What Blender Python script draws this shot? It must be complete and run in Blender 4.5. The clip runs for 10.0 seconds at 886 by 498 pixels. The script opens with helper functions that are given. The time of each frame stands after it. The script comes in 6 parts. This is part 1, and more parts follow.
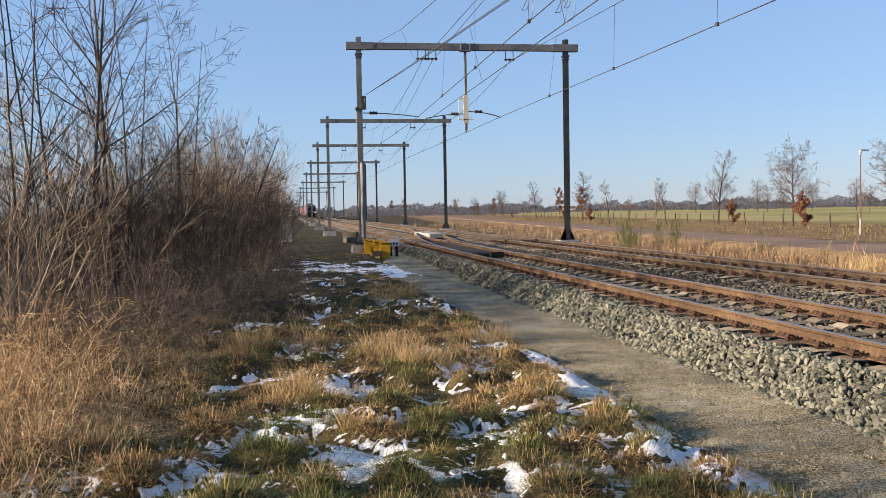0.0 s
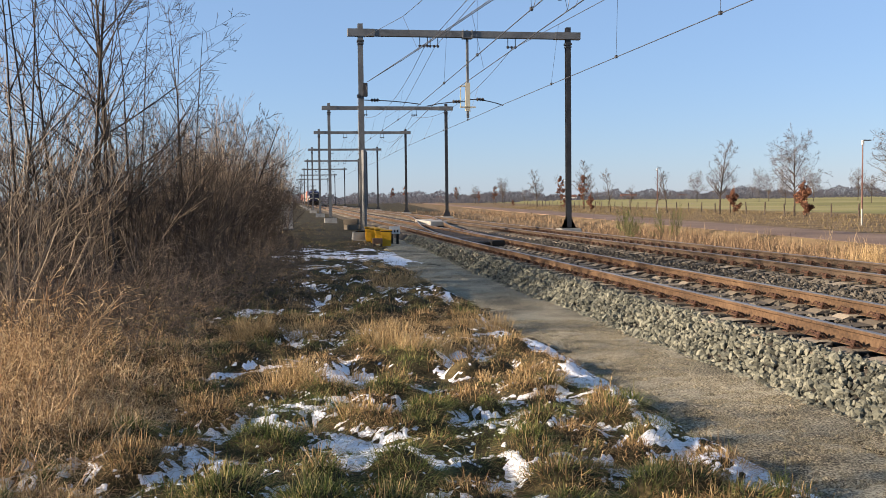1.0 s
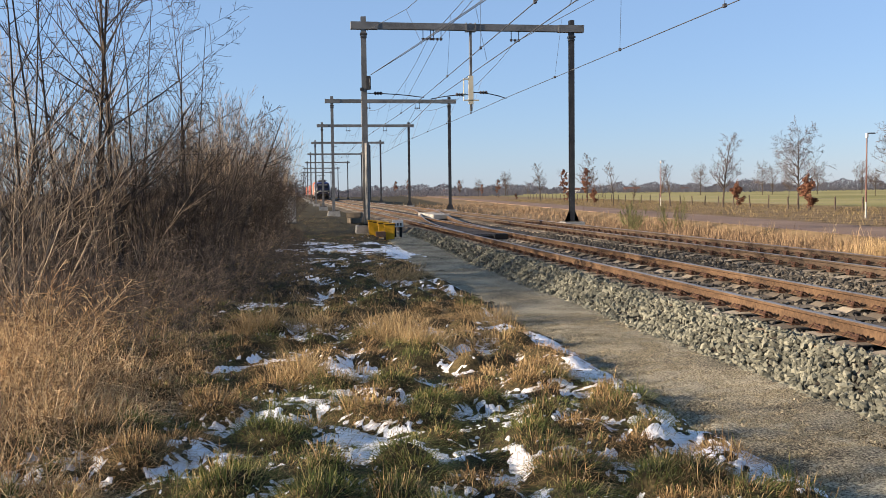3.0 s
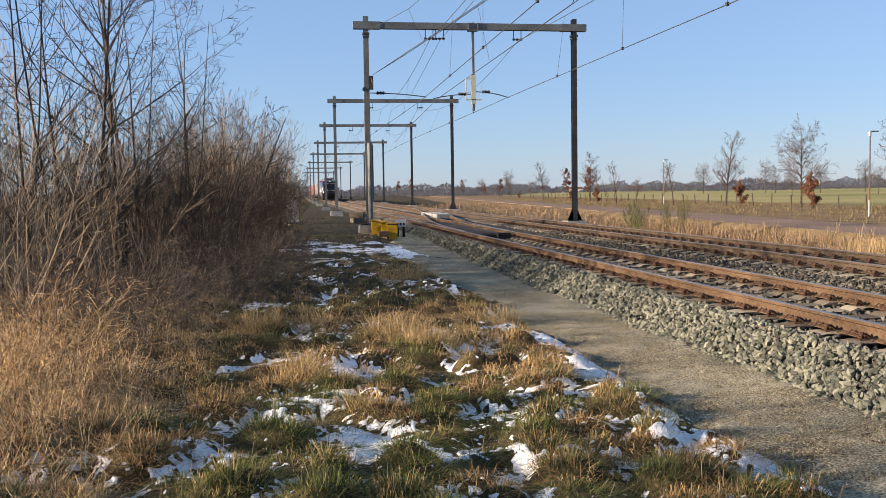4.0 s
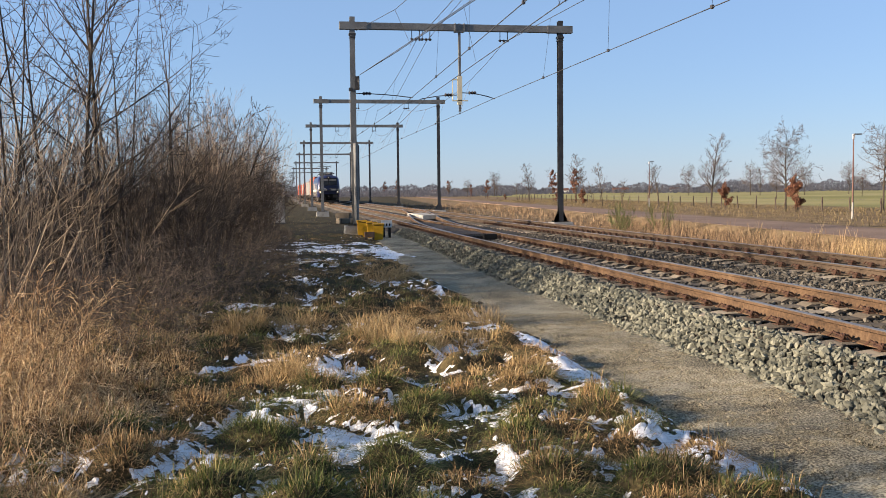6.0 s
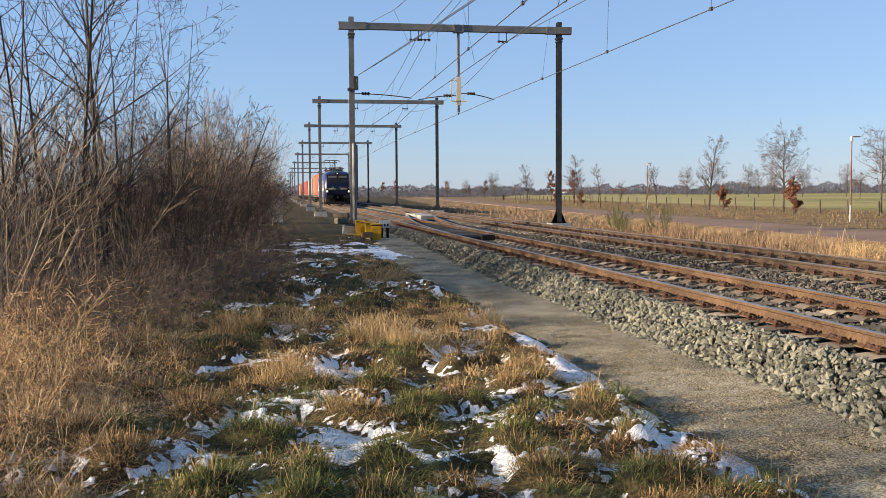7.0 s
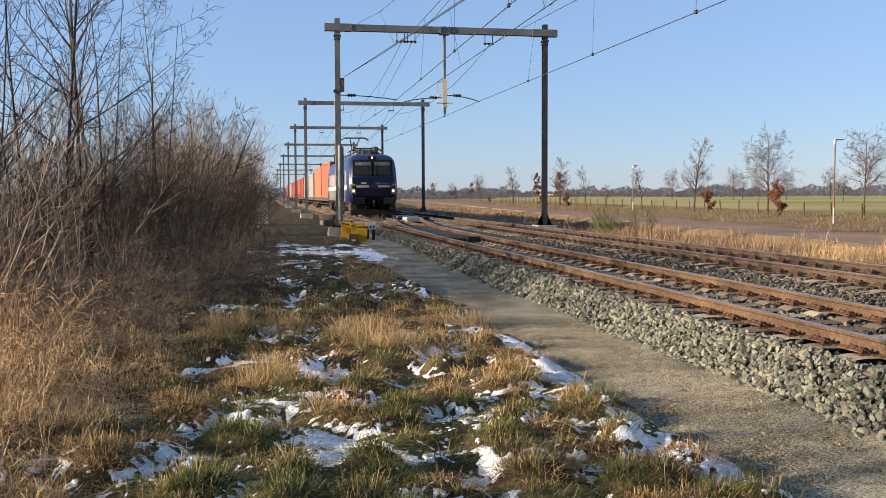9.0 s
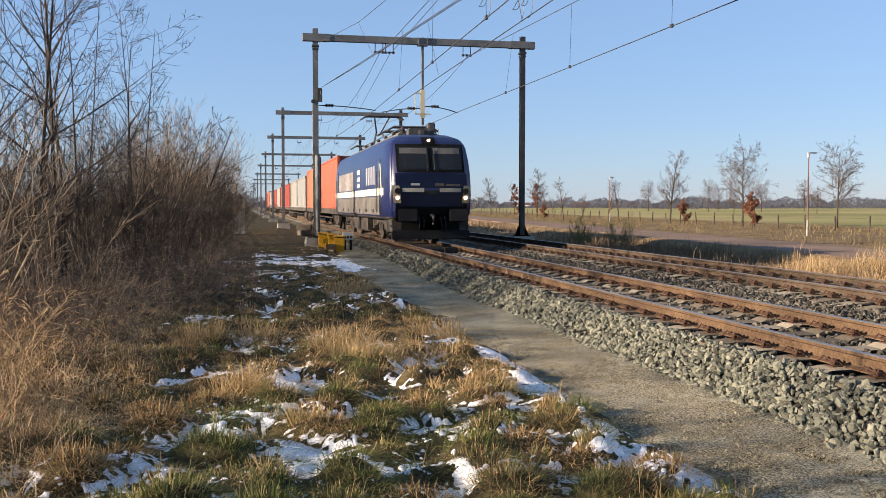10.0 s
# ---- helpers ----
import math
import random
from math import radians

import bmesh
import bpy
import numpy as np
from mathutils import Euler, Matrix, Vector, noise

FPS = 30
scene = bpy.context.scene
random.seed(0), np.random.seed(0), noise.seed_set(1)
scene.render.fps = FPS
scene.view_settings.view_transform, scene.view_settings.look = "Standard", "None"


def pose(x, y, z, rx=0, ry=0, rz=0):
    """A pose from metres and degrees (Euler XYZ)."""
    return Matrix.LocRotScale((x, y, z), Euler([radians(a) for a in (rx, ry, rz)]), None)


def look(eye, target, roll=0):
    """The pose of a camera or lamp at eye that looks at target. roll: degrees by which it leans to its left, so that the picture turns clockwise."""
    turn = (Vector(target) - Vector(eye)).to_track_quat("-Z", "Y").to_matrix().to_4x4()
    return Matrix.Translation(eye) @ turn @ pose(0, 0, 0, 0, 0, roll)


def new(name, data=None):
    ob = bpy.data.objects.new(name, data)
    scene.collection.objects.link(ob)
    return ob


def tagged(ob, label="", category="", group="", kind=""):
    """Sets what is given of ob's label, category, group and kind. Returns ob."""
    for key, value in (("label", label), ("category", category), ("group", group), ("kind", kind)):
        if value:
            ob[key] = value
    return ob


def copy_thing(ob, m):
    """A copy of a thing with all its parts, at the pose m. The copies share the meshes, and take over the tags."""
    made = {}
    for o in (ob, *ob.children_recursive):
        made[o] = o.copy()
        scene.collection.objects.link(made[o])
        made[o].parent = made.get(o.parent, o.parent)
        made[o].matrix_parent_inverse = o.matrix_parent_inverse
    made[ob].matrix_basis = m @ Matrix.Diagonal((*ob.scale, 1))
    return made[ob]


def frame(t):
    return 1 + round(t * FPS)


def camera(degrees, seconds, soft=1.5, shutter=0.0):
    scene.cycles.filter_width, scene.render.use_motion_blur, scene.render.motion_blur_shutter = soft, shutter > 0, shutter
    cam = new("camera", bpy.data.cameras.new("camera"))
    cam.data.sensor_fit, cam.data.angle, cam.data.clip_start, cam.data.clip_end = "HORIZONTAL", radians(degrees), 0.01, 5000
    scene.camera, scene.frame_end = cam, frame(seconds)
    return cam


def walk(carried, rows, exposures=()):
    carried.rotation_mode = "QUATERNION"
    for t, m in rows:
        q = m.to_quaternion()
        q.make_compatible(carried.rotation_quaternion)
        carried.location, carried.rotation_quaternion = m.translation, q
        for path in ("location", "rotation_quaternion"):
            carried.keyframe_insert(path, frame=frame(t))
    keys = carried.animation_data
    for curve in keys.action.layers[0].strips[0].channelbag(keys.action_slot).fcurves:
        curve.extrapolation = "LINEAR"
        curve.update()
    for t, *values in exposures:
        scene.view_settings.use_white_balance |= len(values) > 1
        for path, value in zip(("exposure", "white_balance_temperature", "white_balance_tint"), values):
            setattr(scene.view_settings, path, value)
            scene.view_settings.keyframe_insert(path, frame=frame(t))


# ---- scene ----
# Camera: hand-held at one spot, panning.
cam = camera(50.84, 10.0, 0.6)
ROWS = [
    (0.0, 0.000, 0.000, 1.885, -9.383, -2.317, 1.007),
    (0.5, 0.005, 0.013, 1.883, -9.413, -2.628, 0.940),
    (1.0, 0.003, 0.016, 1.890, -9.318, -3.067, 0.667),
    (1.5, -0.003, 0.007, 1.893, -9.239, -3.196, 0.343),
    (2.0, -0.003, 0.004, 1.895, -9.137, -3.341, 0.647),
    (2.5, -0.003, 0.019, 1.895, -9.187, -3.466, 0.623),
    (4.0, -0.009, 0.011, 1.895, -8.962, -3.513, 0.861),
    (4.5, -0.008, 0.014, 1.894, -9.129, -3.617, 0.802),
    (5.0, -0.004, 0.009, 1.898, -9.470, -3.540, 0.717),
    (5.5, 0.003, 0.009, 1.893, -9.701, -3.486, 0.773),
    (7.0, 0.010, 0.010, 1.894, -9.897, -3.440, 0.364),
    (7.5, 0.005, 0.013, 1.892, -9.855, -3.270, 0.329),
    (8.0, 0.000, 0.003, 1.894, -9.972, -3.318, 0.316),
    (8.5, 0.004, 0.008, 1.889, -10.222, -3.421, 0.335),
    (9.0, 0.013, 0.011, 1.888, -10.754, -3.320, 0.268),
    (9.5, 0.017, -0.004, 1.894, -11.579, -3.036, 0.110),
    (10.0, 0.017, -0.001, 1.894, -12.122, -2.677, -0.019),
]
walk(cam, [(t, pose(x, y, z, 90 + pitch, roll, yaw)) for t, x, y, z, yaw, pitch, roll in ROWS], [(0.0, 1.72, 6300, 26), (10.0, 1.72, 6300, 26)])

# ---- world and sun ----
SUN_EL, SUN_DIR = 15.0, (-1.0, -0.10)      # low winter sun square to the line
world = bpy.data.worlds.new("winter_sky")
scene.world = world
world.use_nodes = True
wn, wl = world.node_tree.nodes, world.node_tree.links
sky = wn.new("ShaderNodeTexSky")
sky.sky_type, sky.sun_disc = "NISHITA", False
sky.sun_elevation, sky.sun_rotation = radians(SUN_EL), -math.atan2(SUN_DIR[0], SUN_DIR[1])
sky.air_density, sky.dust_density, sky.ozone_density = 1.0, 0.15, 4.3
wn["Background"].inputs["Strength"].default_value = 0.053
# thin winter haze: an even pale blue over the clear sky
haze = wn.new("ShaderNodeMix")
haze.data_type = "RGBA"
haze.inputs["Factor"].default_value = 0.5
haze.inputs["B"].default_value = (2.0, 3.35, 4.4, 1)
wl.new(sky.outputs[0], haze.inputs["A"])
wl.new(haze.outputs["Result"], wn["Background"].inputs["Color"])
sun = new("sun", bpy.data.lights.new("sun", "SUN"))
sun.data.energy, sun.data.angle, sun.data.color = 5.0, radians(0.55), (1.0, 0.86, 0.58)
_d = Vector((SUN_DIR[0], SUN_DIR[1], 0)).normalized() * math.cos(radians(SUN_EL))
sun.matrix_world = look((_d.x * 50, _d.y * 50, math.sin(radians(SUN_EL)) * 50), (0, 0, 0))


# ---- materials ----
def mat(name, stops, scale=3.0, fine=40.0, rough=0.8, metal=0.0, bump=0.3, mix=0.5, vary="none", spec=0.2, stretch=(1, 1, 1), reach=0.15):
    """Colour from two scales of noise (and a random value a piece), with a fine relief."""
    m = bpy.data.materials.new(name)
    m.use_nodes = True
    n, l = m.node_tree.nodes, m.node_tree.links
    b = n["Principled BSDF"]
    b.inputs["Roughness"].default_value, b.inputs["Metallic"].default_value = rough, metal
    b.inputs["Specular IOR Level"].default_value = spec
    tc = n.new("ShaderNodeTexCoord")
    mp = n.new("ShaderNodeMapping")
    mp.inputs["Scale"].default_value = stretch
    l.new(tc.outputs["Object"], mp.inputs["Vector"])
    big, small = n.new("ShaderNodeTexNoise"), n.new("ShaderNodeTexNoise")
    for t, s, d in ((big, scale, 3.0), (small, fine, 4.0)):
        t.inputs["Scale"].default_value, t.inputs["Detail"].default_value = s, d
        l.new(mp.outputs["Vector"], t.inputs["Vector"])
    mx = n.new("ShaderNodeMix")
    mx.inputs["Factor"].default_value = mix
    l.new(big.outputs["Fac"], mx.inputs["A"])
    l.new(small.outputs["Fac"], mx.inputs["B"])
    value = mx.outputs["Result"]
    if vary != "none":
        if vary == "object":
            src = n.new("ShaderNodeObjectInfo").outputs["Random"]
        else:
            src = n.new("ShaderNodeNewGeometry").outputs["Random Per Island"]
        m2 = n.new("ShaderNodeMix")
        m2.inputs["Factor"].default_value = 0.6
        l.new(value, m2.inputs["A"])
        l.new(src, m2.inputs["B"])
        value = m2.outputs["Result"]
    ramp = n.new("ShaderNodeValToRGB")
    lo, hi = (0.5 - reach, 0.5 + reach) if vary == "none" else (0.18, 0.82)
    while len(ramp.color_ramp.elements) < len(stops):
        ramp.color_ramp.elements.new(0.5)
    for i, c in enumerate(stops):
        e = ramp.color_ramp.elements[i]
        e.position, e.color = lo + (hi - lo) * i / max(1, len(stops) - 1), (*(0.79 * v for v in c), 1)
    l.new(value, ramp.inputs["Fac"])
    l.new(ramp.outputs["Color"], b.inputs["Base Color"])
    if bump:
        bp = n.new("ShaderNodeBump")
        bp.inputs["Strength"].default_value, bp.inputs["Distance"].default_value = bump, 0.02
        l.new(small.outputs["Fac"], bp.inputs["Height"])
        l.new(bp.outputs["Normal"], b.inputs["Normal"])
    return m


def glow(name, colour, strength):
    m = bpy.data.materials.new(name)
    m.use_nodes = True
    b = m.node_tree.nodes["Principled BSDF"]
    b.inputs["Emission Color"].default_value = (*colour, 1)
    b.inputs["Emission Strength"].default_value = strength
    return m


def glass(name, colour, rough=0.03):
    m = bpy.data.materials.new(name)
    m.use_nodes = True
    b = m.node_tree.nodes["Principled BSDF"]
    b.inputs["Base Color"].default_value = (*colour, 1)
    b.inputs["Roughness"].default_value = rough
    b.inputs["Specular IOR Level"].default_value = 0.6
    return m


def leafy_light(m, share=0.4):
    """Lets thin dry blades pass light, as straw and grass do."""
    n, l = m.node_tree.nodes, m.node_tree.links
    b, out = n["Principled BSDF"], n["Material Output"]
    t, mx = n.new("ShaderNodeBsdfTranslucent"), n.new("ShaderNodeMixShader")
    l.new(b.inputs["Base Color"].links[0].from_socket, t.inputs["Color"])
    mx.inputs["Fac"].default_value = share
    l.new(b.outputs[0], mx.inputs[1])
    l.new(t.outputs[0], mx.inputs[2])
    l.new(mx.outputs[0], out.inputs["Surface"])
    return m


M_RAIL = mat("rusty_rail", [(0.034, 0.022, 0.014), (0.086, 0.052, 0.029), (0.138, 0.088, 0.050)], 1.5, 30, 0.85, 0.0, 0.3)
# darker copy of the rust for the second track, shade put into the colour
M_RAIL_SHADE = mat("shaded_rail", [(0.026, 0.019, 0.014), (0.060, 0.042, 0.028), (0.095, 0.068, 0.046)], 1.5, 30, 0.85, 0.0, 0.3)
M_RAILTOP = mat("worn_rail_head", [(0.22, 0.19, 0.17), (0.36, 0.33, 0.31)], 1.0, 20, 0.45, 0.8, 0.05)
M_SLEEPER = mat("weathered_concrete", [(0.085, 0.070, 0.052), (0.190, 0.160, 0.120), (0.300, 0.258, 0.195)], 2.0, 25, 0.9, 0, 0.4, vary="object")
M_CLIP = mat("rusty_clip", [(0.028, 0.015, 0.011), (0.105, 0.052, 0.032)], 5, 60, 0.85)
M_STONE = mat("ballast_stone", [(0.050, 0.053, 0.043), (0.122, 0.125, 0.098), (0.235, 0.235, 0.182)], 6, 60, 0.9, 0, 0.5, vary="island")
M_STONE_OB = mat("ballast_stone_loose", [(0.050, 0.053, 0.043), (0.122, 0.125, 0.098), (0.235, 0.235, 0.182)], 6, 60, 0.9, 0, 0.5, vary="object")
# rust-dusted stones; shade beside the rails is also in this darker colour
M_STONE_DARK = mat("ballast_stone_grimy_shaded", [(0.024, 0.023, 0.020), (0.066, 0.060, 0.050), (0.150, 0.138, 0.112)], 6, 60, 0.9, 0, 0.5, vary="island")
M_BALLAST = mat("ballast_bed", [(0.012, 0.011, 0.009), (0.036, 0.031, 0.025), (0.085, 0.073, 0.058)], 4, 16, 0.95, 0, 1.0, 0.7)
M_PATH = mat("gravel_path", [(0.050, 0.044, 0.030), (0.235, 0.208, 0.142), (0.500, 0.450, 0.320)], 0.9, 55, 0.95, 0, 1.0, 0.68, reach=0.10)
M_STEEL = mat("galvanised_steel", [(0.10, 0.105, 0.105), (0.17, 0.175, 0.175), (0.24, 0.245, 0.24)], 1.5, 20, 0.55, 0.3, 0.15)
M_DARKSTEEL = mat("dark_steel", [(0.035, 0.036, 0.038), (0.09, 0.09, 0.09)], 2, 30, 0.5, 0.4, 0.15)
M_CONC = mat("pale_concrete", [(0.2160, 0.2088, 0.1872), (0.3312, 0.3240, 0.2952), (0.4176, 0.4104, 0.3816)], 2.5, 30, 0.9, 0, 0.4)
M_WIRE = mat("wire", [(0.05, 0.05, 0.055), (0.10, 0.10, 0.10)], 2, 20, 0.5, 0.5, 0)
M_INSUL = mat("brown_insulator", [(0.025, 0.02, 0.02), (0.05, 0.04, 0.038)], 5, 30, 0.35, 0, 0)
M_YELLOW = mat("yellow_plastic", [(0.56, 0.29, 0.012), (0.74, 0.41, 0.025)], 3, 40, 0.45, 0, 0.05)
M_WHITE = mat("white_paint", [(0.5270, 0.5270, 0.5100), (0.6800, 0.6800, 0.6630)], 3, 40, 0.5, 0, 0.05)
M_CREAM = mat("cream_board", [(0.62, 0.55, 0.38), (0.78, 0.72, 0.55)], 3, 40, 0.6, 0, 0.05)
M_BLACK = mat("black_rubber", [(0.0040, 0.0040, 0.0045), (0.0125, 0.0125, 0.0125)], 3, 40, 0.7, 0, 0.1, spec=0.25)
M_TIMBER = mat("dark_timber", [(0.025, 0.02, 0.017), (0.08, 0.062, 0.05), (0.14, 0.11, 0.085)], 2, 30, 0.9, 0, 0.4, stretch=(1, 0.2, 1))


# ---- mesh helpers ----
def put(bm, name, material, parent=None, label="", smooth=False, bevel=0.0):
    """Links a bmesh as one mesh object under a thing or a part."""
    if bevel:
        bmesh.ops.bevel(bm, geom=bm.edges[:], offset=bevel, segments=2, affect="EDGES", clamp_overlap=True)
    me = bpy.data.meshes.new(name)
    bm.to_mesh(me)
    bm.free()
    for m in (material if isinstance(material, (list, tuple)) else [material]):
        me.materials.append(m)
    if smooth:
        me.polygons.foreach_set("use_smooth", [True] * len(me.polygons))
    ob = new(name, me)
    if parent is not None:
        ob.parent = parent
    if label:
        ob["label"] = label
    return ob


def part(name, bm, material, parent, label="", smooth=False, bevel=0.0):
    return put(bm, name, material, parent, label, smooth, bevel)


def thing(name, m, label, category, group="", kind=""):
    ob = new(name)
    ob.matrix_basis = m
    ob.empty_display_size = 0.2
    return tagged(ob, label, category, group, kind)


def box(bm, x0, x1, y0, y1, z0, z1, m=None, index=0):
    vs = [bm.verts.new((x, y, z)) for z in (z0, z1) for x, y in ((x0, y0), (x1, y0), (x1, y1), (x0, y1))]
    if m is not None:
        for v in vs:
            v.co = m @ v.co
    for q in ((3, 2, 1, 0), (4, 5, 6, 7), (0, 1, 5, 4), (1, 2, 6, 5), (2, 3, 7, 6), (3, 0, 4, 7)):
        bm.faces.new([vs[i] for i in q]).material_index = index
    return vs


def boxed(*boxes):
    bm = bmesh.new()
    for b in boxes:
        box(bm, *b)
    return bm


def tube(bm, pts, r, sides=8, caps=True):
    """A tube along points; r may be one radius or one for each point."""
    pts = [Vector(p) for p in pts]
    rs = r if isinstance(r, (list, tuple)) else [r] * len(pts)
    rings = []
    for i, p in enumerate(pts):
        d = (pts[min(i + 1, len(pts) - 1)] - pts[max(i - 1, 0)]).normalized()
        a = d.orthogonal().normalized() if abs(d.z) > 0.95 else d.cross(Vector((0, 0, 1))).normalized()
        b = d.cross(a)
        rings.append([bm.verts.new(p + (a * math.cos(t) + b * math.sin(t)) * rs[i]) for t in (2 * math.pi * k / sides for k in range(sides))])
    for r0, r1 in zip(rings, rings[1:]):
        for k in range(sides):
            bm.faces.new((r0[k], r1[k], r1[(k + 1) % sides], r0[(k + 1) % sides]))
    if caps:
        bm.faces.new(rings[0])
        bm.faces.new(rings[-1][::-1])
    return bm


def tubed(pts, r, sides=8):
    return tube(bmesh.new(), pts, r, sides)


def prism(bm, profile, axis0, axis1, index=0, close=True):
    """Sweeps a closed profile of (x, z) from y = axis0 to y = axis1."""
    a = [bm.verts.new((x, axis0, z)) for x, z in profile]
    b = [bm.verts.new((x, axis1, z)) for x, z in profile]
    n = len(profile)
    for i in range(n):
        bm.faces.new((a[i], a[(i + 1) % n], b[(i + 1) % n], b[i])).material_index = index
    if close:
        bm.faces.new(a[::-1])
        bm.faces.new(b)
    bmesh.ops.recalc_face_normals(bm, faces=bm.faces[:])
    return bm


def raw(name, co, faces, material, parent=None):
    """A mesh object from arrays: co (n, 3), faces: a list of index arrays (m, k)."""
    me = bpy.data.meshes.new(name)
    me.vertices.add(len(co))
    me.vertices.foreach_set("co", np.asarray(co, dtype=np.float32).ravel())
    loops = np.concatenate([f.ravel() for f in faces]).astype(np.int32)
    sizes = np.concatenate([np.full(len(f), f.shape[1]) for f in faces])
    me.loops.add(len(loops))
    me.loops.foreach_set("vertex_index", loops)
    me.polygons.add(len(sizes))
    me.polygons.foreach_set("loop_start", np.concatenate([[0], np.cumsum(sizes)[:-1]]).astype(np.int32))
    me.update(calc_edges=True)
    me.polygons.foreach_set("use_smooth", [False] * len(sizes))
    me.validate()
    me.materials.append(material)
    ob = new(name, me)
    if parent is not None:
        ob.parent = parent
    return ob


# ---- the lie of the land ----
RAIL_Z = 0.55
TRACK_A, TRACK_B, GAUGE = 6.32, 10.47, 1.505
RNG = np.random.default_rng(7)


def smooth(a, b, v):
    t = np.clip((v - a) / (b - a), 0, 1)
    return t * t * (3 - 2 * t)


TABLE = np.random.default_rng(99).uniform(-1, 1, (256, 256))


def grain(x, y, cell, shift=0):
    """Smooth random values of about that cell size, between -1 and 1."""
    u, v = np.asarray(x, float) / cell + 31.7 * shift + 500, np.asarray(y, float) / cell + 17.3 * shift + 500
    i, k = np.floor(u).astype(int), np.floor(v).astype(int)
    a, b = u - i, v - k
    a, b = a * a * (3 - 2 * a), b * b * (3 - 2 * b)
    t = lambda p, q: TABLE[p & 255, q & 255]
    return (t(i, k) * (1 - a) + t(i + 1, k) * a) * (1 - b) + (t(i, k + 1) * (1 - a) + t(i + 1, k + 1) * a) * b


def lumps(x, y):
    """Low hummocks of a rough verge."""
    return 0.85 * grain(x, y, 0.85) + 0.5 * grain(x, y, 0.36, 1) + 0.25 * grain(x, y, 0.16, 2)


def tussocks(x, y, cell=0.46):
    """Domes of grass on a jittered grid: height 0 to 1, way from the centre (x, y), and a random value a dome."""
    x, y = np.asarray(x, float), np.asarray(y, float)
    ci, ck = np.floor(x / cell).astype(int), np.floor(y / cell).astype(int)
    best, ox, oy, tag = np.zeros(x.shape), np.zeros(x.shape), np.zeros(x.shape), np.zeros(x.shape)
    for di in (-1, 0, 1):
        for dk in (-1, 0, 1):
            i, k = ci + di, ck + dk
            cx = (i + 0.5 + 0.42 * TABLE[i & 255, k & 255]) * cell
            cy = (k + 0.5 + 0.42 * TABLE[k & 255, (i + 91) & 255]) * cell
            rad = cell * (0.62 + 0.22 * TABLE[(i + 40) & 255, (k + 17) & 255])
            tall = 0.62 + 0.38 * TABLE[(i + 13) & 255, (k + 77) & 255]
            h = tall * np.clip(1 - ((x - cx) ** 2 + (y - cy) ** 2) / rad ** 2, 0, 1)
            more = h > best
            best, ox, oy = np.where(more, h, best), np.where(more, x - cx, ox), np.where(more, y - cy, oy)
            tag = np.where(more, 0.5 + 0.5 * TABLE[(i + 5) & 255, (k + 150) & 255], tag)
    return best, ox, oy, tag


def land(x, y):
    """Height of the ground."""
    x, y = np.asarray(x, float), np.asarray(y, float)
    rise = 0.1 * smooth(22, 36, y)
    verge = 1 - smooth(2.7, 3.3, x)
    z = rise + verge * (0.03 + 0.045 * lumps(x, y) * smooth(1.0, 4.4, y) + 0.19 * tussocks(x, y)[0] * smooth(34, 16, y) * smooth(3.2, 4.4, y) + 0.12 * smooth(2, -6, x)) * smooth(160, 60, y)
    z = z + smooth(3.0, 3.3, x) * (1 - smooth(4.3, 4.6, x)) * 0.012 * np.sin(x * 3 + y * 0.7) * np.sin(y * 0.9)
    bed = smooth(4.9, 5.2, x) * (1 - smooth(11.6, 11.9, x))
    z = z - bed * (0.15 + rise)
    east = smooth(11.7, 12.6, x)
    ditch = 0.45 * smooth(12.6, 14.2, x) * (1 - smooth(17.7, 18.8, x - 0.1 * y))
    z = z * (1 - east) + east * (-0.05 - ditch + 0.05 * lumps(x * 0.6, y * 0.6) * smooth(160, 50, np.hypot(x, y)) * (1 - smooth(17.6, 18.6, x - 0.1 * y) * (1 - smooth(24.4, 25.4, x - 0.1 * y))))
    return z


def axis(lo, hi, step, far, grow):
    v = list(np.arange(lo, hi + 1e-6, step))
    s = step
    while v[-1] < far:
        s *= grow
        v.append(v[-1] + s)
    s = step
    while v[0] > -far:
        s *= grow
        v.insert(0, v[0] - s)
    return np.array(v)


